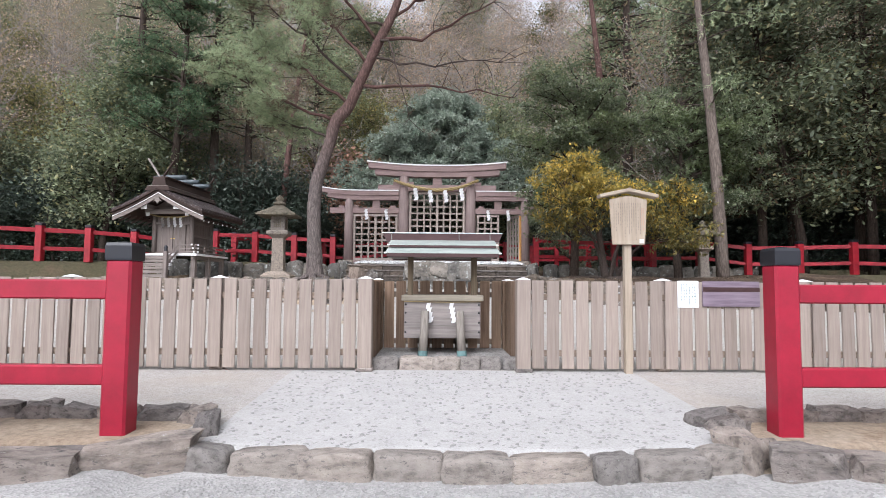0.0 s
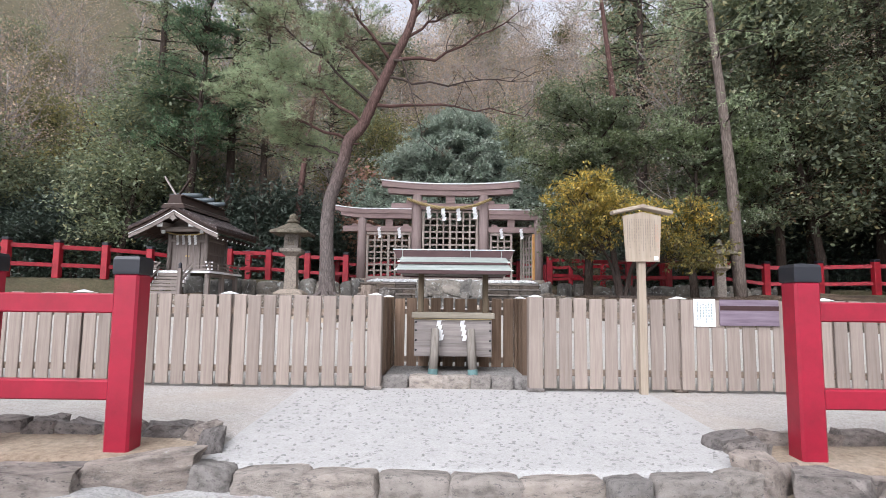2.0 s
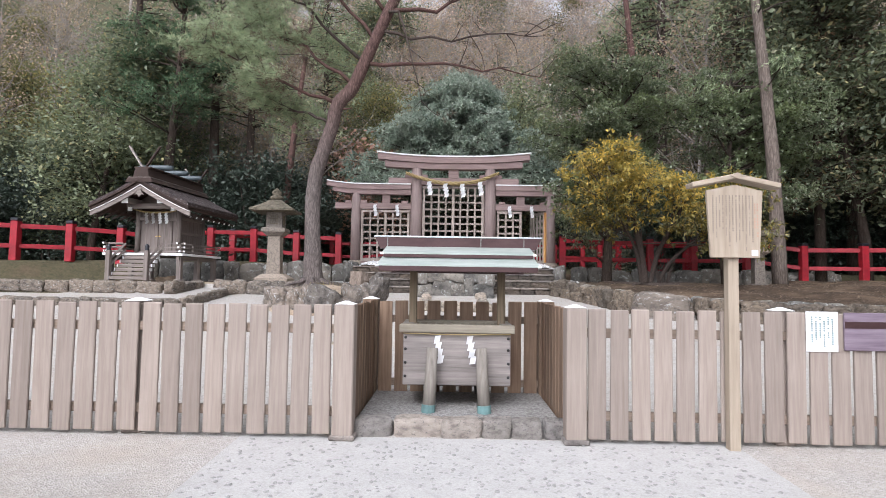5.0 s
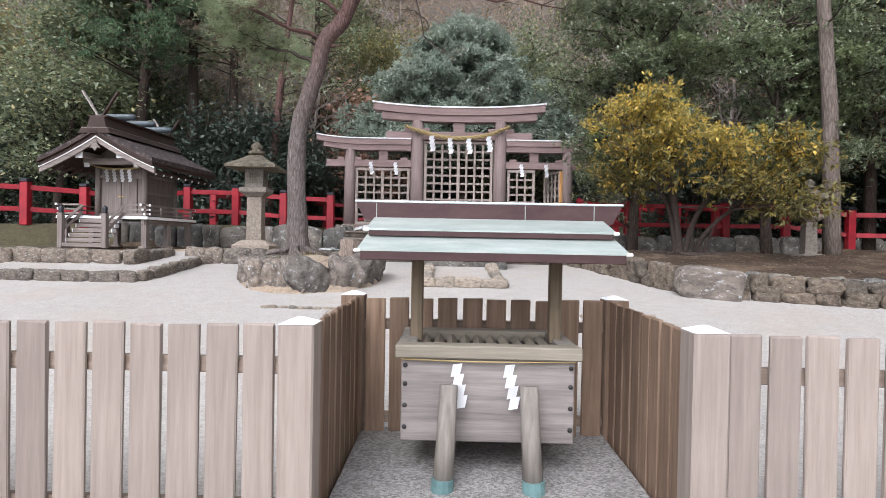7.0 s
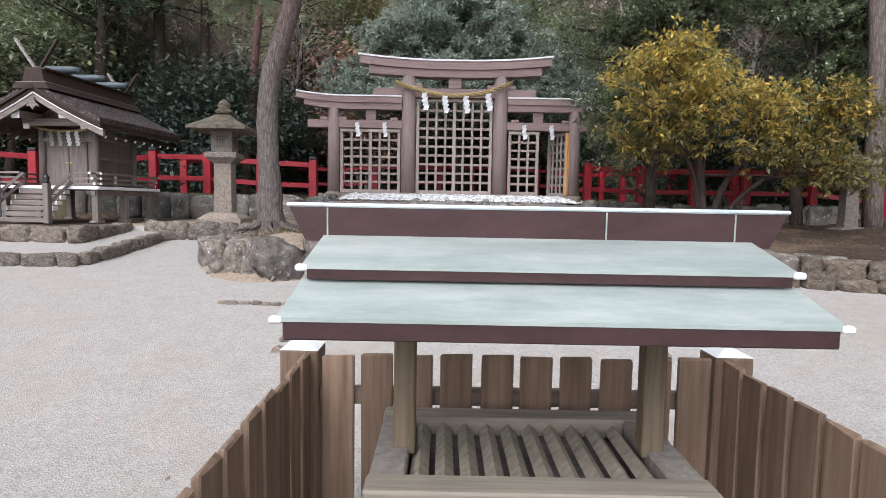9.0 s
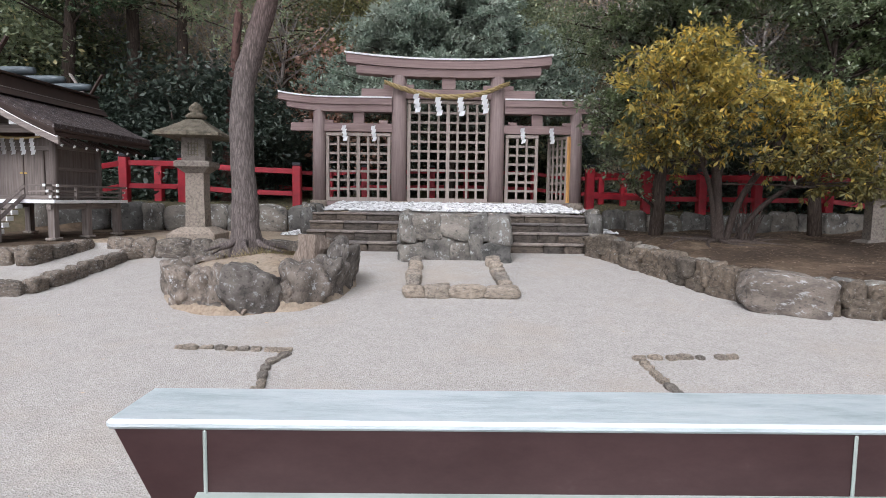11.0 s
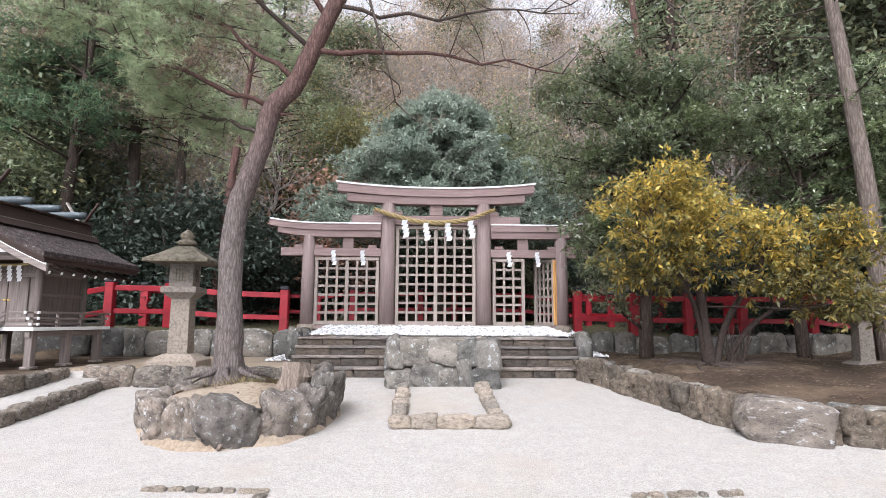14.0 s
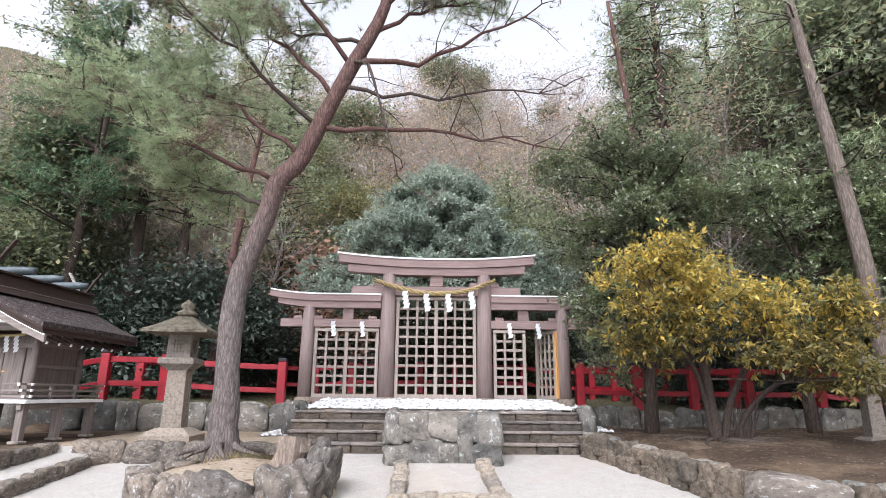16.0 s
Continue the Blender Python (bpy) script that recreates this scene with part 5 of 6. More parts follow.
    for s in (-1, 1):
        for k in range(9):
            r = part("rafter", raf, None, ob, "", pose(s * 1.3, 0.02 + k * 0.37, 2.1, 0, s * 25, 0))
            if s > 0:
                part("rafter_tip", tip, None, r, "white-painted rafter tip", Matrix.Translation((s * 0.258, 0, 0)))
    # ridge with cross logs and forked finials
    part("ridge_skirt", prism([(-0.46, 3.02), (0.46, 3.02), (0.36, 3.17), (-0.36, 3.17)], -0.3, 3.2, 0.01), ROOF_EDGE, ob, "dark board course under the ridge")
    part("ridge_line", box(0, 1.45, 3.178, 0.74, 3.46, 0.022, 0.004), SHRINE_X, ob, "pale weathered board edge")
    part("ridge", prism([(-0.27, 3.18), (0.27, 3.18), (0.2, 3.48), (-0.2, 3.48)], -0.2, 3.16, 0.01), ROOF_EDGE, ob, "dark boxed ridge")
    part("ridge_board", box(0, 1.5, 3.505, 0.54, 3.3, 0.05, 0.008), ROOF_EDGE, ob)
    for y in (0.55, 1.45, 2.35):
        part("ridge_log", sweep([(-0.58, y, 3.62), (-0.3, y, 3.62), (0.3, y, 3.62), (0.58, y, 3.62)], [0.075, 0.095, 0.095, 0.075], 14), LOG_COPPER, ob, "dark copper-sheathed ridge log", None, True)
    for y in (-0.05, 3.05):
        for s in (-1, 1):
            bmc = box(0, 0, 0.5, 0.045, 0.09, 1.05 if y < 0 else 0.8, 0.006, pose(-s * 0.1, y + s * 0.05, 3.34, 0, s * 34, 0))
            part("forked_finial", bmc, ROOF_EDGE if s > 0 else GREY_TWIG, ob, "crossed gable finial")
    rp2, rr2 = smooth_path([(-0.95, 0.7, DZ + 1.52), (-0.5, 0.72, DZ + 1.4), (0, 0.72, DZ + 1.36), (0.5, 0.72, DZ + 1.4), (0.95, 0.7, DZ + 1.52)], [0.02, 0.03, 0.035, 0.03, 0.02], 5)
    part("rope", sweep(rp2, rr2, 8), STRAW, ob, "thin straw rope", None, True)
    return M


SM = small_shrine()
for x in (-0.33, -0.11, 0.12, 0.34):
    q = SM @ Vector((x, 0.68, 2.2))
    streamer(SHIDE_SMALL, q.x, q.y, q.z, -4)


# ---- stone lanterns ----
def stone_lantern(x, y, z, s, label, roof_mat, turn=0):
    ob = thing("stone_lantern", pose(x, y, z, 0, 0, turn) @ Matrix.Diagonal((s, s, s, 1)), label, "stone lantern", "stone lanterns")
    q = math.pi / 4
    part("plinth", lathe([(0.74, 0), (0.74, 0.15), (0.70, 0.17), (0.52, 0.26), (0.42, 0.3)], 4, turn=q), LANTERN_STONE, ob)
    part("shaft", lathe([(0.31, 0.3), (0.29, 0.9), (0.285, 1.52)], 4, turn=q), LANTERN_STONE, ob)
    part("platform", lathe([(0.3, 1.52), (0.46, 1.62), (0.54, 1.66), (0.54, 1.76), (0.5, 1.79)], 4, turn=q), LANTERN_STONE, ob)
    fb_ = part("firebox", lathe([(0.36, 1.79), (0.36, 2.32)], 4, turn=q), LANTERN_STONE, ob)
    for a in range(4):
        m = pose(0, 0, 2.05, 0, 0, 90 * a)
        for k in range(4):
            part("grille_bar", box(-0.1 + 0.066 * k, -0.258, 0, 0.02, 0.02, 0.3, 0.002), LANTERN_DARK, fb_, "dark grille bar", m)
            part("grille_bar", box(0, -0.257, -0.12 + 0.08 * k, 0.24, 0.016, 0.02, 0.002), LANTERN_DARK, fb_, "dark grille bar", m)
    part("roof", lathe([(0.3, 2.3), (0.98, 2.32), (0.98, 2.385), (0.68, 2.5), (0.38, 2.64), (0.24, 2.72)], 4, turn=q), roof_mat, ob, "mossy spreading roof")
    part("jewel", lathe([(0.2, 2.74), (0.24, 2.80), (0.17, 2.86), (0.12, 2.88), (0.17, 2.95), (0.13, 3.03), (0.02, 3.12)], 12), LANTERN_DARK, ob, "rounded jewel top", None, True)


stone_lantern(-5.9, 20.5, 1.31, 1.0, "tall square granite lantern with mossy roof", LANTERN_DARK, 3)
stone_lantern(9.7, 20.3, 1.3, 0.74, "weathered granite lantern half hidden by shrubs", LANTERN_DARK, -6)


# ---- trees ----
nrng = np.random.default_rng(7)


def leaf_mesh(name, centres, size, material, aspect=0.45, flat=0.5, spread=0.0):
    """One pointed leaf of four corners at each centre, turned at random; flat: how level they lie."""
    n = len(centres)
    d = nrng.normal(size=(n, 3))
    d[:, 2] *= (1 - flat)
    d /= np.linalg.norm(d, axis=1)[:, None]
    up = nrng.normal(size=(n, 3)) * (1 - flat) + np.array([0, 0, 1.0]) * flat * 2
    w = np.cross(d, up)
    w /= np.linalg.norm(w, axis=1)[:, None] + 1e-9
    nn = np.cross(d, w)
    s = size * nrng.uniform(0.6, 1.35, n)[:, None]
    a, b = centres - d * s * 0.5, centres + d * s * 0.5
    mid = centres - d * s * 0.06 + nn * s * 0.06
    V = np.stack([a, mid + w * s * aspect * 0.5, b, mid - w * s * aspect * 0.5], 1).reshape(-1, 3)
    return quads(name, V, material)


def quads(name, V, material, k=4):
    me = bpy.data.meshes.new(name)
    n = len(V) // k
    me.vertices.add(len(V))
    me.vertices.foreach_set("co", V.astype(np.float32).ravel())
    me.loops.add(len(V))
    me.loops.foreach_set("vertex_index", np.arange(len(V), dtype=np.int32))
    me.polygons.add(n)
    me.polygons.foreach_set("loop_start", np.arange(0, len(V), k, dtype=np.int32))
    me.update(calc_edges=True)
    me.materials.append(material)
    return me


def clumps(tips, per, sigma, squash=0.6):
    """Points gathered round the ends of twigs."""
    t = np.repeat(np.asarray(tips, float), per, axis=0)
    return t + nrng.normal(size=t.shape) * np.array([sigma, sigma, sigma * squash])


def needle_mesh(name, centres, length, material, per=9, width=0.012, up=0.35):
    """Tufts of fine needles."""
    c = np.repeat(centres, per, axis=0)
    d = nrng.normal(size=c.shape)
    d[:, 2] += up
    d /= np.linalg.norm(d, axis=1)[:, None]
    w = np.cross(d, nrng.normal(size=c.shape))
    w /= np.linalg.norm(w, axis=1)[:, None]
    L = length * nrng.uniform(0.6, 1.2, len(c))[:, None]
    V = np.stack([c - w * width / 2, c + w * width / 2, c + d * L], 1).reshape(-1, 3)
    return quads(name, V, material, 3)


def rosettes(name, centres, axes, per, length, material, aspect=0.36, droop=0.3, open_=0.9):
    """A whorl of pointed leaves round each twig's end."""
    c = np.repeat(centres, per, axis=0)
    ax = np.repeat(axes, per, axis=0)
    d = nrng.normal(size=c.shape) * open_ + ax
    d[:, 2] -= droop
    d /= np.linalg.norm(d, axis=1)[:, None] + 1e-9
    w = np.cross(d, nrng.normal(size=c.shape) * 0.5 + np.array([0, 0, 1.0]))
    w /= np.linalg.norm(w, axis=1)[:, None] + 1e-9
    nn = np.cross(w, d)
    L = length * nrng.uniform(0.65, 1.25, len(c))[:, None]
    c = c + d * L * 0.12
    mid = c + d * L * 0.5 + nn * L * 0.06
    V = np.stack([c, mid + w * L * aspect * 0.5, c + d * L, mid - w * L * aspect * 0.5], 1).reshape(-1, 3)
    return quads(name, V, material)


def lobe_tips(bm, trunk, lobes, twigs, r_limb, rise=0.1, up=0.2):
    """Limbs from the trunk's points to each lobe (x, y, z, radius, squash), twigs out from its middle; gives twig ends and their directions, lobe by lobe."""
    out = []
    for x, y, z, r, squash in lobes:
        c = Vector((x, y, z))
        cand = [p for p in trunk if p.z < z + 0.2] or trunk[:1]
        a = min(cand, key=lambda p: (Vector((p.x, p.y, 0)) - Vector((x, y, 0))).length * 0.6 + abs(p.z - (z - 0.9)))
        n = 6
        lp = [a.lerp(c, k / n) + Vector((rng.gauss(0, 0.05), rng.gauss(0, 0.05), rise * math.sin(math.pi * k / n))) * (0 < k < n) for k in range(n + 1)]
        sweep(lp, [r_limb * (1 - 0.75 * k / n) for k in range(n + 1)], 6, bm)
        P, D = [], []
        for _ in range(int(twigs * r * r)):
            d = Vector((rng.gauss(0, 1), rng.gauss(0, 1), rng.gauss(up, 0.8))).normalized()
            b = lp[rng.randrange(3, n + 1)]
            e = b + Vector((d.x * r, d.y * r, d.z * r * squash)) * rng.uniform(0.55, 1.0)
            m = b.lerp(e, 0.5) + Vector((0, 0, 0.06 * r))
            sweep([b, m, e], [r_limb * 0.16, r_limb * 0.1, 0.003], 3, bm)
            for u in (0.45, 0.7, 0.88, 1.0):
                P.append(list(b.lerp(e, u) + Vector((rng.gauss(0, 0.09), rng.gauss(0, 0.09), rng.gauss(0, 0.06)))))
                D.append(list(d))
        out.append((np.array(P), np.array(D)))
    return out


def limb(bm, a, direction, length, r, bend=0.15, n=6, steps=5, droop=0.0):
    """A crooked limb; returns its points."""
    p, d = Vector(a), Vector(direction).normalized()
    pts, rad = [p.copy()], [r]
    for k in range(steps):
        d = (d + Vector((rng.gauss(0, bend), rng.gauss(0, bend), rng.gauss(0, bend) - droop))).normalized()
        p = p + d * (length / steps)
        pts.append(p.copy())
        rad.append(r * (1 - 0.85 * (k + 1) / steps))
    sweep(pts, rad, n, bm)
    return pts


def broadleaf(seed, height, spread, base, mats, trunks=1, tips_n=150, per=40, size=0.2, sigma=0.45, aspect=0.5, flat=0.5, trunk_r=0.16, squash=0.6, dome=0.9, lean=0.15):
    """Trunk with limbs and a crown of leaves round their twigs: (trunk mesh, crown mesh)."""
    global rng
    keep, rng = rng, random.Random(seed)
    bm, tips = bmesh.new(), []
    for k in range(trunks):
        a = 2 * math.pi * k / trunks + rng.uniform(0, 1)
        out = lean * (1 if trunks > 1 else 0.3)
        pts = limb(bm, (0.12 * math.cos(a) * (trunks > 1), 0.12 * math.sin(a) * (trunks > 1), -0.15), (math.cos(a) * out, math.sin(a) * out, 1), height * 0.85, trunk_r, 0.07, 9, 8)
        for i in range(int(tips_n / trunks / 5)):
            u = rng.uniform(0.0, 1.0)
            h = base / height + (1 - base / height) * u
            j = min(7, max(1, int(h / 0.85 * 8 * 0.95)))
            b = rng.uniform(0, 2 * math.pi)
            reach = spread * math.sqrt(max(0.06, 1 - (abs(u - 0.32) / 0.72) ** 2)) * rng.uniform(0.55, 1.0) * dome
            lp = limb(bm, pts[j], (math.cos(b), math.sin(b), 0.3 + 0.5 * u), reach, trunk_r * 0.22, 0.2, 5, 5)
            tips += [lp[2], lp[3], lp[4], lp[5]]
            for _ in range(2):
                tp = limb(bm, lp[rng.randrange(2, 5)], (math.cos(b) + rng.gauss(0, 0.8), math.sin(b) + rng.gauss(0, 0.8), rng.uniform(-0.1, 0.7)), reach * 0.4, trunk_r * 0.09, 0.2, 4, 3)
                tips += [tp[2], tp[3]]
    rng = keep
    T = np.array([list(t) for t in tips])
    trunk = to_mesh("trunk", bm, mats[0], True)
    crown = leaf_mesh("crown", clumps(T, per, sigma, squash), size, mats[1], aspect, flat)
    return trunk, crown


def conifer(seed, height, spread, base, mats, size=0.3, whorls=26, per=17, trunk_r=0.22):
    """A tall straight cedar with drooping sprays."""
    global rng
    keep, rng = rng, random.Random(seed)
    bm = bmesh.new()
    sweep([(0, 0, -0.3), (0.03, 0, height * 0.3), (0, 0.05, height * 0.7), (0.05, 0, height)], [trunk_r, trunk_r * 0.8, trunk_r * 0.45, 0.03], 9, bm)
    tips = []
    for k in range(whorls):
        u = k / whorls
        z = base + (height - base) * u
        for _ in range(5):
            a = rng.uniform(0, 2 * math.pi)
            L = spread * (1 - u) ** 0.7 * rng.uniform(0.6, 1.1) + 0.3
            lp = limb(bm, (0, 0, z), (math.cos(a), math.sin(a), 0.25), L, 0.045, 0.08, 4, 5, 0.09)
            tips += [lp[2], lp[3], lp[4], lp[5]]
    rng = keep
    T = np.array([list(t) for t in tips])
    c = clumps(T, per, 0.30, 0.45)
    return to_mesh("trunk", bm, mats[0], True), leaf_mesh("crown", c, size, mats[1], 0.28, 0.35)


def bare_tree(seed, height, spread, mats, leaves=600):
    global rng
    keep, rng = rng, random.Random(seed)
    bm, tips = bmesh.new(), []
    pts = limb(bm, (0, 0, -0.2), (rng.gauss(0, 0.08), rng.gauss(0, 0.08), 1), height * 0.8, 0.12, 0.06, 7, 8)
    for i in range(24):
        b = rng.uniform(0, 2 * math.pi)
        lp = limb(bm, pts[rng.randrange(3, 8)], (math.cos(b), math.sin(b), 1.0), spread * rng.uniform(0.6, 1.1), 0.04, 0.16, 5, 5)
        for _ in range(9):
            tp = limb(bm, lp[rng.randrange(1, 6)], (rng.gauss(0, 1), rng.gauss(0, 1), 0.9), spread * 0.45, 0.016, 0.2, 3, 4)
            tips += [tp[2], tp[3], tp[4]]
    rng = keep
    T = np.array([list(t) for t in tips])
    return to_mesh("trunk", bm, mats[0], True), leaf_mesh("crown", clumps(T, max(1, leaves // len(T)), 0.3, 0.8), 0.12, mats[1], 0.6, 0.3)


def plant(meshes, x, y, s, label, category, group="", rz=0, name="tree", z=None, stretch=1.0):
    ob = thing(name, pose(x, y, ground_z(x, y) - 0.05 if z is None else z, 0, 0, rz) @ Matrix.Diagonal((s, s, s * stretch, 1)), label, category, group)
    part("trunk", meshes[0], None, ob)
    part("crown", meshes[1], None, ob)
    return ob


# the yellowing shrub and the glossy evergreens on the bank
def yellow_shrub():
    base = Vector((6.15, 20.4, ground_z(6.15, 20.4)))
    ob = thing("yellow_shrub", pose(*base), "many-stemmed shrub with yellowing leaves on the bank", "shrub")
    stems = []
    for pts, r in (([(0, 0, -0.2), (-0.22, -0.25, 0.9), (-0.5, -0.7, 1.7), (-0.9, -1.1, 2.6), (-1.2, -1.3, 3.6)], 0.15), ([(0.1, 0, -0.2), (0.25, -0.3, 0.9), (0.5, -0.9, 1.8), (0.9, -1.3, 2.8)], 0.09), ([(0.3, 0.1, -0.2), (0.7, -0.4, 0.8), (1.5, -1.0, 1.6), (2.4, -1.4, 2.2)], 0.07), ([(-0.1, 0, -0.1), (-0.5, -0.5, 1.2), (-1.2, -1.2, 2.0), (-1.9, -1.7, 2.9)], 0.06)):
        p, rad = smooth_path(pts, [r * (1 - 0.2 * k) for k in range(len(pts))], 4)
        part("stem", sweep(p, rad, 9, None, 0.15, 3), TWIG, ob, "dark crooked stem", None, True)
        stems += p[6:]
    bm = bmesh.new()
    top, low = [], []
    for k in range(66):
        u = rng.random()
        x = -3.0 + 5.9 * u
        ceil = 4.45 - 0.28 * (x + 2.0) if x > -2.0 else 4.3 + 0.45 * (x + 2.0)
        floor_ = 1.75 - 0.3 * max(0, x)
        v = rng.random() ** 0.8
        z = floor_ + (ceil - floor_) * v
        y = -1.6 + rng.uniform(-1.2, 1.1) * (1 - 0.45 * v)
        (top if v > 0.45 and x < 1.7 + rng.uniform(-1.2, 1.2) else low).append((x, y, z - 0.2, rng.uniform(0.3, 0.72), 0.75))
    for name, lobes, mat, label in (("crown", top, L_YELLOW, "bright yellow leaf whorls"), ("lower_crown", low, L_YELLOW_OLIVE, "olive and yellow leaf whorls")):
        tips = lobe_tips(bm, stems, lobes, 46, 0.022)
        P, D = np.concatenate([t[0] for t in tips]), np.concatenate([t[1] for t in tips])
        part(name, rosettes(name, P, D, 6, 0.14, mat, 0.36, 0.4), None, ob, label)
    tagged(part("twig_spray", bm, TWIG, ob, "dark fine twigs"), kind="stuff")


def evergreen(x, y, label, trunk_pts, r, lobes, mat, twigs, per, size, aspect, squash_droop, bark_mat=None, name="evergreen_tree"):
    """A tree of leafy lobes held on limbs; lobes stand relative to its base."""
    ob = thing(name, pose(x, y, ground_z(x, y)), label, "tree")
    bm = bmesh.new()
    p, rad = smooth_path(trunk_pts, [r * (1 - 0.85 * k / (len(trunk_pts) - 1)) for k in range(len(trunk_pts))], 5)
    sweep(p, rad, 10, bm, 0.12, 4)
    tips = lobe_tips(bm, p, lobes, twigs, 0.045)
    P, D = np.concatenate([t[0] for t in tips]), np.concatenate([t[1] for t in tips])
    part("trunk", to_mesh("trunk", bm, bark_mat or TWIG, True), None, ob)
    part("crown", rosettes("crown", P, D, per, size, mat, aspect, squash_droop), None, ob)
    return ob


yellow_shrub()
lob = [(rng.uniform(-2.6, 2.6), rng.uniform(-1.8, 1.3), rng.uniform(2.3, 8.2), rng.uniform(0.5, 1.05), 0.32) for _ in range(66)]
lob = [q for q in lob if q[0] > -1.6 or q[2] > 3.4]
lob = [q for q in lob if abs(q[0]) < 2.9 * math.sqrt(max(0.1, 1 - ((q[2] - 4.3) / 4.6) ** 2))]
lob += [(-1.5, -0.6, 1.7, 0.6, 0.6), (-1.5, -1.1, 2.3, 0.7, 0.6), (-1.9, -0.9, 3.1, 0.8, 0.5), (-1.3, -1.4, 3.5, 0.8, 0.5)]
evergreen(5.4, 22.3, "glossy dark evergreen tree behind the yellow shrub", [(0, 0, -0.2), (0.1, 0, 2.0), (0.3, -0.1, 4.5), (0.4, 0.1, 8.2)], 0.2, lob, L_GLOSSY, 58, 6, 0.125, 0.4, 0.05, CEDAR_BARK)
lob = [(rng.uniform(-2.6, 3.6), rng.uniform(-1.6, 1.3), rng.uniform(2.6, 8.0), rng.uniform(0.5, 1.1), 0.3) for _ in range(66)]
lob = [q for q in lob if abs(q[0] - 0.5) < 3.4 * math.sqrt(max(0.1, 1 - ((q[2] - 4.6) / 4.2) ** 2))]
evergreen(9.6, 22.2, "glossy dark evergreen tree beside the stone lantern", [(0, 0, -0.2), (-0.1, 0, 2.0), (0.1, -0.1, 4.5), (0.3, 0.1, 7.8)], 0.18, lob, L_GLOSSY, 54, 6, 0.125, 0.4, 0.05, CEDAR_BARK)
# the blue-green tree behind the gate
lob = []
for k in range(200):
    u = rng.random() ** 1.1
    z = 3.4 + 6.3 * u
    reach = 6.3 * (1 - u) ** 0.6 * rng.uniform(0.5, 1.0) + 0.2
    a = rng.uniform(math.pi * 0.92, math.pi * 2.08)
    lob.append((reach * math.cos(a), reach * 0.7 * math.sin(a), z, rng.uniform(0.6, 1.15), 0.2))
evergreen(0.1, 31.4, "broad blue-green evergreen tree behind the gate", [(0, 0, -0.2), (0.1, 0, 3.0), (0.0, 0.1, 6.5), (0.1, 0.0, 9.8)], 0.24, lob, L_BLUE, 40, 5, 0.2, 0.38, 0.05)


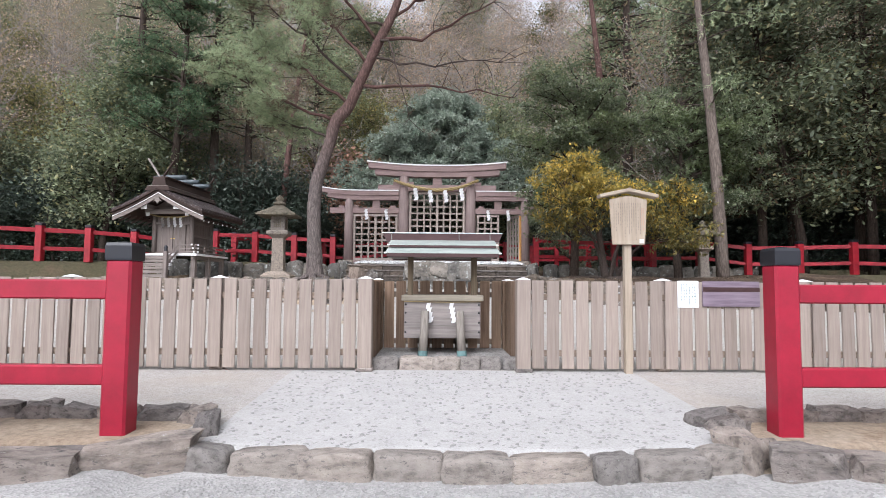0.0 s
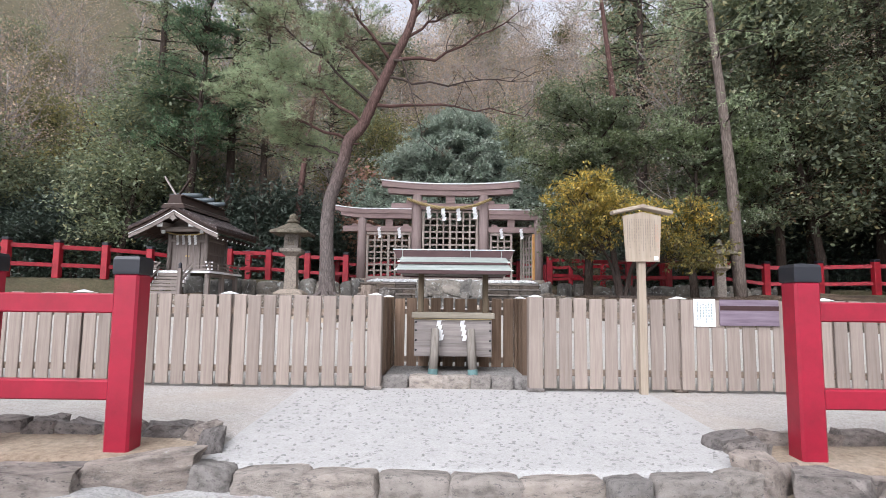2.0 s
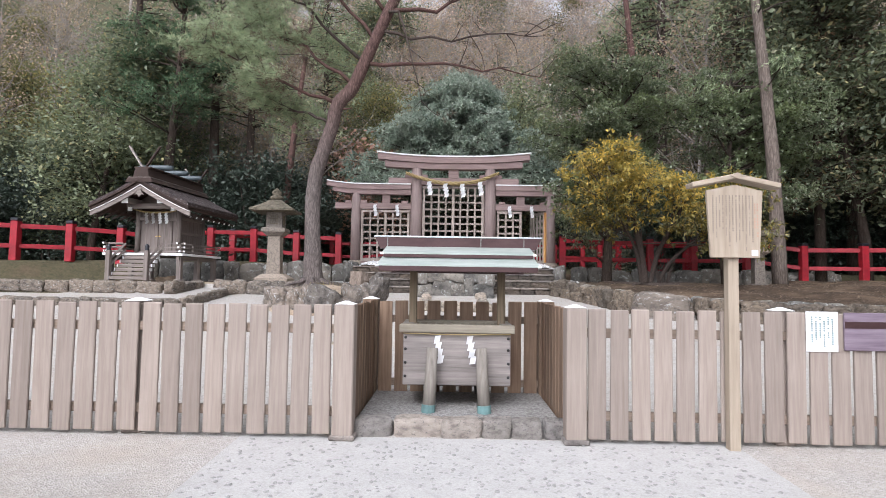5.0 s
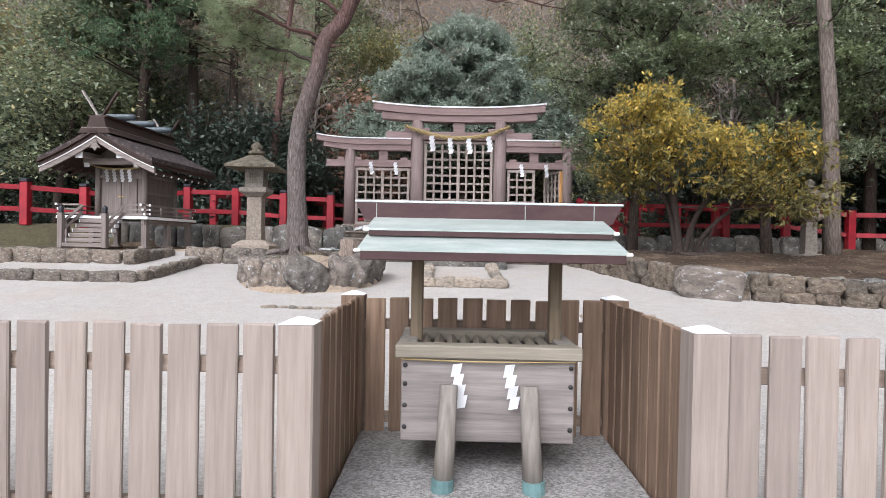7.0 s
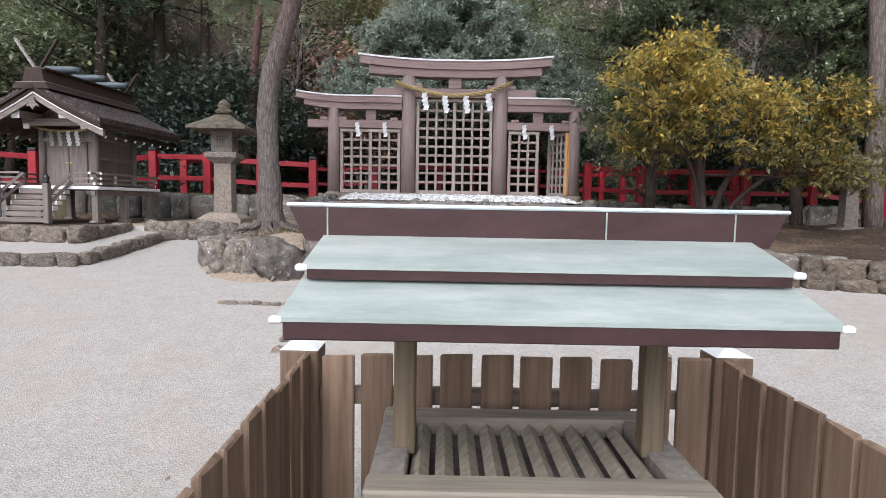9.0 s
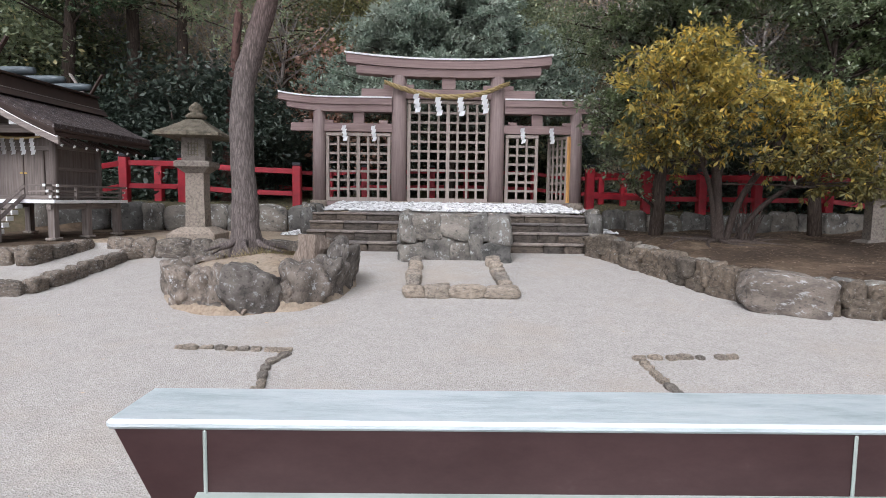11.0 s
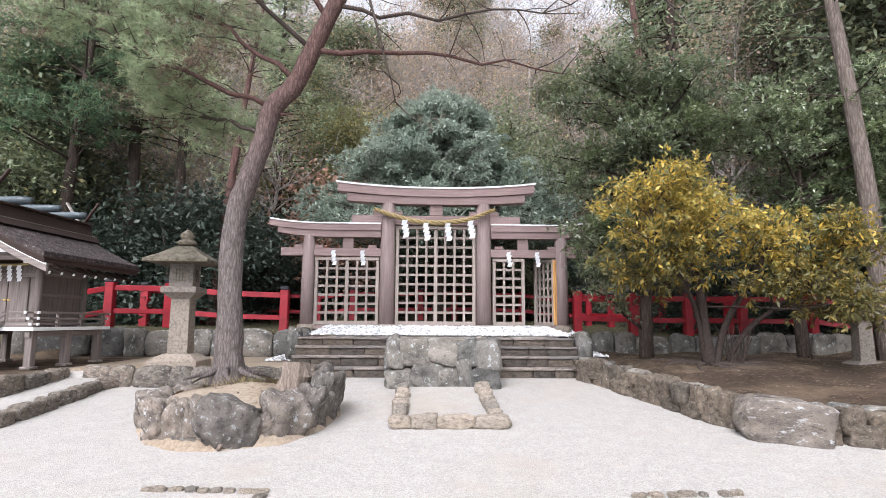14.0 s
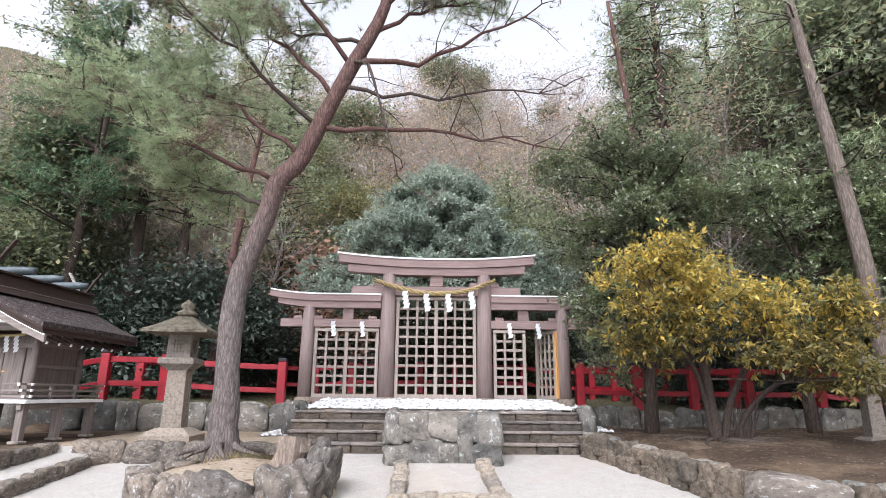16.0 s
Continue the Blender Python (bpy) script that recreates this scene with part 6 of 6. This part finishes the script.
def red_pine():
    ob = thing("red_pine", pose(-4.12, 18.45, 1.35), "tall leaning red pine with rough bark and long limbs", "pine tree")
    P = [(0, 0, -0.3), (0.0, 0, 0.15), (-0.06, 0.05, 1.2), (-0.1, 0.1, 2.2), (-0.05, 0.1, 3.1), (0.12, 0.12, 3.75), (0.38, 0.15, 4.6), (0.55, 0.15, 5.3), (0.97, 0.15, 5.8), (1.3, 0.15, 6.55), (1.95, 0.15, 8.05), (2.65, 0.2, 9.7), (2.9, 0.3, 12.0)]
    R = [0.38, 0.29, 0.235, 0.22, 0.215, 0.205, 0.195, 0.2, 0.19, 0.18, 0.165, 0.13, 0.07]
    pts, rad = smooth_path(P, R, 4)
    part("trunk", sweep(pts, rad, 14, None, 0.16, 5), PINE_BARK, ob, "grey-brown plated bark reddening with height", None, True)
    for a in range(7):
        w = a * 0.9 + 0.4
        part("root", sweep([(0.18 * math.cos(w), 0.18 * math.sin(w), 0.12), (0.42 * math.cos(w), 0.42 * math.sin(w), 0.02), (0.8 * math.cos(w + 0.2), 0.8 * math.sin(w + 0.2), -0.1)], [0.09, 0.055, 0.02], 7), PINE_BARK, ob, "surface root", None, True)
    limbs = [  # start, end, rise, radius, needle mesh: 0 none, 1 green, 2 brown
        ((0.55, 0.15, 5.3), (-2.9, -1.2, 6.6), -0.1, 0.06, 1), ((1.0, 0.15, 5.9), (-2.6, 0.9, 8.0), 0.3, 0.06, 1), ((1.3, 0.15, 6.6), (-2.2, -1.5, 8.9), 0.2, 0.055, 1),
        ((1.6, 0.15, 7.3), (-1.8, 0.8, 10.2), 0.4, 0.06, 1), ((0.4, 0.15, 4.7), (-2.2, 1.4, 5.5), 0.2, 0.05, 1), ((1.95, 0.15, 8.1), (-1.2, -1.3, 10.9), 0.4, 0.06, 1),
        ((1.3, 0.15, 6.6), (6.6, 0.4, 6.3), 0.12, 0.065, 2), ((1.75, 0.15, 7.6), (6.6, -0.4, 7.4), -0.25, 0.05, 2), ((1.95, 0.15, 8.2), (6.4, 0.6, 10.2), -0.5, 0.075, 2),
        ((2.3, 0.2, 8.9), (5.0, 1.2, 10.6), 0.3, 0.06, 1), ((2.0, 0.15, 8.2), (3.1, -0.6, 5.2), 0.8, 0.05, 2), ((2.2, 0.2, 8.7), (-0.4, 0.6, 9.0), 0.15, 0.055, 2),
        ((2.65, 0.2, 9.7), (5.6, -0.8, 11.6), 0.2, 0.07, 1), ((2.7, 0.2, 10.2), (0.2, -0.5, 12), 0.3, 0.06, 1), ((0.55, 0.15, 5.2), (0.98, 0.15, 5.2), 0, 0.06, 0),
    ]
    green, brown = [], []
    for a, b, rise, r, kind in limbs:
        a, b = Vector(a), Vector(b)
        n = 9
        L = (b - a).length
        lp = []
        for k in range(n + 1):
            u = k / n
            p = a.lerp(b, u) + Vector((0, 0, rise * math.sin(math.pi * u)))
            p += Vector((rng.gauss(0, 0.04), rng.gauss(0, 0.06), rng.gauss(0, 0.06))) * L / 4 * (0 < k < n)
            lp.append(p)
        q = part("limb", sweep(lp, [r * (1 - 0.8 * k / n) for k in range(n + 1)], 7), PINE_RED if r > 0.055 else TWIG, ob, "", None, True)
        if not kind:
            continue
        tw = bmesh.new()
        for k in range(3 if kind == 1 else 4, n + 1):
            for _ in range(3 if kind == 1 else 2):
                d = (b - a).normalized() * 0.7 + Vector((rng.gauss(0, 0.9), rng.gauss(0, 0.9), rng.gauss(0.15, 0.4)))
                tp = limb(tw, lp[k], d, rng.uniform(0.6, 1.5), 0.016, 0.2, 4, 4)
                if kind == 1:
                    into = brown if rng.random() < 0.22 else green
                    for t in tp[2:]:
                        for _ in range(5):
                            e = t + Vector((rng.gauss(0, 0.3), rng.gauss(0, 0.3), rng.gauss(0.03, 0.13)))
                            sweep([t, e], [0.005, 0.002], 3, tw)
                            into += [list(e), list(t.lerp(e, 0.6))]
                elif rng.random() < 0.45:
                    brown += [list(t) for t in tp[2:]]
        tagged(part("twig_spray", tw, TWIG, q, "fine twigs"), kind="stuff")
    g = clumps(green, 2, 0.06, 0.7)
    part("needles", needle_mesh("needles", g, 0.17, L_NEEDLE, 18, 0.011, 0.5), None, ob, "soft green needle tufts")
    br = clumps(brown, 2, 0.07, 0.7)
    part("withered_needles", needle_mesh("withered_needles", br, 0.13, L_NEEDLE_BROWN, 12, 0.010), None, ob, "brownish sparse needle tufts")


red_pine()

# other single trunks
def slim_pine(x, y, z0, top, r0, mat, label, needles=True):
    ob = thing("pine_tree", pose(x, y, z0), label, "pine tree")
    pts, rad = smooth_path([(0, 0, -0.3), (top[0] * 0.3, 0, top[2] * 0.33), (top[0] * 0.55, top[1] * 0.5, top[2] * 0.62), top], [r0, r0 * 0.85, r0 * 0.65, r0 * 0.3], 5)
    part("trunk", sweep(pts, rad, 10, None, 0.12, 2), mat, ob, "", None, True)
    tw, tips = bmesh.new(), []
    for k in range(26):
        p = pts[rng.randrange(int(len(pts) * 0.45), len(pts))]
        a = rng.uniform(0, 2 * math.pi)
        lp = limb(tw, p, (math.cos(a), math.sin(a), 0.25), rng.uniform(1.2, 2.8), 0.03, 0.15, 4, 5)
        tips += [list(t) for t in lp[3:]]
    tagged(part("limb_spray", tw, TWIG, ob), kind="stuff")
    if needles:
        part("needles", needle_mesh("needles", clumps(tips, 9, 0.3, 0.6), 0.2, L_NEEDLE, 7, 0.016), None, ob)


slim_pine(10.65, 20.7, 1.4, (-0.85, 0.6, 15.0), 0.24, MID_BARK, "slender pale-barked pine beside the stone lantern")
slim_pine(9.75, 30.5, 2.1, (-1.5, 0.5, 19.0), 0.26, PINE_RED, "slim red-barked pine behind the vermilion fence")

# ---- the wood round the court ----
CEDARS = [conifer(31, 17, 2.6, 3.0, (CEDAR_BARK, L_CEDAR_DARK), 0.2, 26, 30), conifer(32, 20, 2.9, 8.0, (CEDAR_BARK, L_CEDAR), 0.26, 22, 14, 0.3)]
DARKS = [broadleaf(41, 9, 3.2, 1.0, (CEDAR_BARK, L_DARK), 2, 200, 54, 0.19, 0.5, 0.5, 0.45, 0.13, 0.7), broadleaf(42, 12, 3.6, 3.0, (CEDAR_BARK, L_DARK), 1, 220, 54, 0.2, 0.55, 0.5, 0.45, 0.18, 0.7), broadleaf(43, 10, 3.2, 2.0, (TWIG, L_OLIVE), 2, 150, 46, 0.17, 0.55, 0.5, 0.4, 0.12, 0.8)]
BARES = [bare_tree(51, 10, 3.2, (GREY_TWIG, L_AUTUMN), 1500), bare_tree(52, 13, 3.6, (GREY_TWIG, L_AUTUMN), 2600), bare_tree(53, 9, 2.6, (GREY_TWIG, L_OLIVE), 900)]
RUST = broadleaf(61, 6, 2.2, 1.8, (GREY_TWIG, L_RUST), 2, 90, 16, 0.2, 0.4, 0.6, 0.4, 0.08, 0.8)
BUSH = broadleaf(71, 3.2, 1.9, 0.2, (TWIG, L_BUSH), 4, 110, 30, 0.16, 0.36, 0.45, 0.45, 0.05, 0.8)
KINDS = {"c": (CEDARS, "tall dark cedar with rusty drooping sprays in the wood", "cedar tree"), "d": (DARKS, "dark evergreen broadleaf tree in the wood", "tree"), "b": (BARES, "nearly bare autumn tree in the wood", "tree"), "u": ([BUSH], "dark evergreen undergrowth bush in the wood", "bush")}
wr = random.Random(9)


def wood_at(kinds, x0, x1, y0, y1, n, gap, smin=0.85, smax=1.2):
    """Scatter trees of the kinds over a rectangle, no two nearer than gap."""
    done = []
    for _ in range(n * 12):
        if len(done) >= n:
            break
        x, y = wr.uniform(x0, x1), wr.uniform(y0, y1)
        if any((x - a) ** 2 + (y - b) ** 2 < gap * gap for a, b in done):
            continue
        done.append((x, y))
        meshes, label, cat = KINDS[wr.choice(kinds)]
        plant(meshes[wr.randrange(len(meshes))], x, y, wr.uniform(smin, smax), label, cat, cat + "s of the wood", wr.uniform(0, 360), cat.replace(" ", "_"), None, wr.uniform(0.95, 1.2))


lob = []
for k in range(60):
    u = rng.random()
    a, reach = rng.uniform(0, 2 * math.pi), 3.4 * (1 - u) ** 0.6 * rng.uniform(0.35, 1.0) + 0.3
    lob.append((0.9 * u + reach * math.cos(a), reach * math.sin(a), 6.6 + 8.5 * u, rng.uniform(0.55, 0.9), 0.22))
evergreen(-13.3, 27.3, "dark hinoki tree with flat drooping sprays by the fence", [(0, 0, -0.3), (0.25, 0, 4), (0.6, 0, 9), (0.9, 0, 15.5)], 0.3, lob, L_HINOKI, 36, 6, 0.18, 0.24, 0.35, CEDAR_BARK, "hinoki_tree")
for cx, cy, cs in ((-16.2, 30, 1.05), (-11.9, 29.5, 0.95), (-10.3, 30, 0.85), (-7.6, 34.6, 0.9)):
    plant(CEDARS[1], cx, cy, cs, "tall dark cedar with a bare lower trunk", "cedar tree", "tall cedars by the fence", cx * 77, "cedar_tree")
slim_pine(-8.3, 28.6, 2.0, (1.3, 0.4, 13.0), 0.2, PINE_RED, "slim leaning red-barked pine behind the fence")
wood_at("uubb", -19, -7, 31, 38, 20, 1.8)
wood_at("ddu", -27, -15.5, 25.5, 31, 10, 2.6, 0.8, 1.1)
wood_at("uuu", -24, -8, 27.5, 33, 34, 1.35, 0.9, 1.5)
for cx, cy, cs in ((14.2, 24.2, 0.95), (16.4, 25.6, 1.05), (12.8, 27.4, 0.9), (18.5, 23.5, 1.0)):
    plant(CEDARS[0], cx, cy, cs, "dark cedar with rusty sprays down to the fence", "cedar tree", "dark cedars by the fence", cx * 61, "cedar_tree")
wood_at("ccb", 11, 18, 28.5, 36, 9, 2.5)
wood_at("ccdd", 15.5, 28, 24, 31, 14, 2.4)
wood_at("uuu", 9, 26, 26.8, 33, 24, 1.5, 0.8, 1.5)
wood_at("uud", -8, 8, 34.5, 39, 14, 1.9)
wood_at("bbbbbd", -12, 12, 38, 50, 36, 1.8)
wood_at("bbbbbbd", -24, 24, 50, 68, 50, 2.6, 1.0, 1.4)
wood_at("bbbbd", -38, -16, 33, 55, 26, 3.2, 1.0, 1.3)
wood_at("bbcd", 16, 40, 32, 55, 24, 3.2, 1.0, 1.3)
wood_at("bbbd", -45, 45, 66, 90, 34, 4.6, 1.2, 1.6)
wood_at("bbd", -62, -36, 30, 62, 18, 4.0, 1.0, 1.4)
wood_at("cbb", -38, -28, 4, 18, 6, 3.8)
wood_at("cdb", 26, 38, 4, 18, 7, 3.8)
# added trees, mostly out of view, that block light from the shrub bank
wood_at("cdd", 18, 25, 8, 19, 9, 2.4, 1.0, 1.3)
plant(RUST, -4.6, 36.0, 1.45, "small tree with rust-red autumn leaves", "tree", "", 30, "autumn_tree")
plant(RUST, -6.0, 36.5, 1.1, "small tree with faded rust autumn leaves", "tree", "", 120, "autumn_tree")


# roots, suckers and fallen leaves on the bank
for k in range(10):
    a = k * 0.63 + 2.6
    rpts = []
    for q in range(6):
        x, y = 6.1 + (0.25 + 0.34 * q) * math.cos(a + 0.1 * q), 20.3 + (0.2 + 0.3 * q) * math.sin(a + 0.1 * q)
        rpts.append((x, y, ground_z(x, y) + 0.03 - 0.012 * q))
    tagged(part("tree_root", sweep(*smooth_path(rpts, [0.06, 0.05, 0.04, 0.03, 0.022, 0.01], 3), 7), TWIG, None, "", None, True), "dark surface root spreading over leaf litter", "root", "exposed roots")
suckers = thing("sucker_stems", pose(6.6, 20.1, ground_z(6.6, 20.1)), "dense clump of thin dark stems at the shrub's foot", "shrub")
for k in range(26):
    a, L = rng.uniform(0, 6.28), rng.uniform(0.5, 1.1)
    part("stem", sweep(*smooth_path([(0.12 * math.cos(a), 0.1 * math.sin(a), -0.05), (0.26 * math.cos(a), 0.2 * math.sin(a), L * 0.5), (0.42 * math.cos(a + 0.3), 0.34 * math.sin(a + 0.3), L)], [0.014, 0.01, 0.004], 3), 5), TWIG, suckers)


def fallen(name, n, x0, x1, y0, y1, size, material, label, keep=None):
    xy = np.stack([nrng.uniform(x0, x1, n), nrng.uniform(y0, y1, n)], 1)
    if keep is not None:
        xy = xy[keep(xy)]
    c = np.column_stack([xy, ground_heights(xy[:, 0], xy[:, 1]) + 0.012])
    tagged(new(name, leaf_mesh(name, c, size, material, 0.5, 0.9)), label, "fallen leaves", kind="stuff")


fallen("fallen_leaves", 4200, 3.4, 13, 15, 24.4, 0.08, L_NEEDLE_BROWN, "dry brown leaves fallen on the bank", lambda q: q[:, 1] > np.interp(q[:, 0], EDGE_X, EDGE_Y) + 0.35)
fallen("fallen_needles", 450, -4.6, -2.0, 15.9, 19.0, 0.07, L_NEEDLE_BROWN, "brown pine litter on the ringed soil", lambda q: ((q[:, 0] - MOUND[0]) / MOUND[2]) ** 2 + ((q[:, 1] - MOUND[1]) / MOUND[3]) ** 2 < 0.8)
fallen("grass_and_leaves", 9000, -16, 16, 25.5, 33, 0.1, L_OLIVE, "thin grass and dry leaves behind the red fence", lambda q: (np.abs(q[:, 0]) > 4.8) | (q[:, 1] > 26.6))
fallen("court_leaves", 130, -7, 5, 9.2, 20, 0.05, L_AUTUMN, "few dry leaves scattered over the gravel court")

tuft = np.stack([nrng.normal(-3.7, 0.35, 90), nrng.normal(17.95, 0.3, 90)], 1)
tagged(new("dry_grass", needle_mesh("dry_grass", np.column_stack([tuft, ground_heights(tuft[:, 0], tuft[:, 1])]), 0.2, leaf("straw_grass", [(0.0, (0.30, 0.23, 0.12)), (0.6, (0.45, 0.37, 0.2)), (1.0, (0.2, 0.2, 0.09))], 0.7, 0.2), 4, 0.008, 1.1)), "thin dry grass at the pine's foot", "grass", kind="stuff")

# ---- small stones last: white gravel under the gate, pebbles set in the path ----
def pebble_mesh(name, count, x0, x1, y0, y1, size, material, lift, squash=0.6, seed=1, skip=None):
    r = np.random.default_rng(seed)
    base = np.array([(1, 0, 0), (0, 1, 0), (-1, 0, 0), (0, -1, 0), (0, 0, 1), (0.7, 0.7, 0.55), (-0.7, 0.7, 0.55), (-0.7, -0.7, 0.55), (0.7, -0.7, 0.55)], float)
    fc = np.array([(0, 5, 4), (5, 1, 4), (1, 6, 4), (6, 2, 4), (2, 7, 4), (7, 3, 4), (3, 8, 4), (8, 0, 4)])
    xy = np.stack([r.uniform(x0, x1, count), r.uniform(y0, y1, count)], 1)
    if skip is not None:
        xy = xy[~skip(xy)]
    n = len(xy)
    z = ground_heights(xy[:, 0], xy[:, 1]) + lift
    s = size * r.uniform(0.6, 1.4, n)
    a = r.uniform(0, 6.28, n)
    e = r.uniform(0.6, 1.0, n)
    b = base[None] * (1 + r.normal(0, 0.12, (n, 9, 1)))
    px = b[..., 0] * s[:, None] * 0.5
    py = b[..., 1] * (s * e)[:, None] * 0.5
    pz = b[..., 2] * (s * squash)[:, None] * 0.5
    V = np.stack([xy[:, :1] + px * np.cos(a)[:, None] - py * np.sin(a)[:, None], xy[:, 1:] + px * np.sin(a)[:, None] + py * np.cos(a)[:, None], z[:, None] + pz], 2).reshape(-1, 3)
    F = (fc[None] + 9 * np.arange(n)[:, None, None]).reshape(-1, 3)
    me = bpy.data.meshes.new(name)
    me.from_pydata(V.tolist(), [], F.tolist())
    me.materials.append(material)
    return me


tagged(new("white_gravel", pebble_mesh("white_gravel", 9000, -4.5, 4.4, 22.3, 26.4, 0.125, WHITE_GRAVEL, 0.015, 0.8, 2)), "bright white gravel spread under the gate", "gravel", kind="stuff")
PSTONE = paint("river_pebble", (0.30, 0.29, 0.275), 0.75, 0.2)
path_ob = thing("path_pebbles", pose(0, 0, 0), "rounded river pebbles set in the pale cement path", "pebbles", "", "structure")
pb = [rock_mesh("pebble", k + 60, PSTONE, 1, 0.12, 2.6) for k in range(5)]
pr = random.Random(12)
for gy in range(24):
    for gx in range(12):
        x, y = -1.9 + 4.25 * (gx + pr.uniform(0.1, 0.9)) / 12, 4.05 + 3.1 * (gy + pr.uniform(0.1, 0.9)) / 24
        part("pebble", pb[pr.randrange(5)], None, path_ob, "", pose(x, y, ground_z(x, y) + 0.001, 0, 0, pr.uniform(0, 360)) @ Matrix.Diagonal((pr.uniform(0.026, 0.048), pr.uniform(0.022, 0.036), 0.022, 1)))
tagged(new("path_pebbles_small", pebble_mesh("path_pebbles_small", 1500, -1.95, 2.4, 4.05, 7.15, 0.036, PSTONE, -0.002, 0.4, 3)), "small river pebbles sunk in the cement path", "pebbles", kind="stuff")
tagged(new("front_pebbles", pebble_mesh("front_pebbles", 6000, -2.4, 2.8, 1.4, 3.85, 0.045, PSTONE, -0.002, 0.45, 4, lambda q: (q[:, 1] > kerb_y(q[:, 0]) - 0.05) | (np.abs(q[:, 0] - 0.1) > 2.2 - 0.35 * (q[:, 1] - 3.3)) & (q[:, 1] > 3.0))), "close-set pebbles in cement before the kerb", "pebbles", kind="stuff")
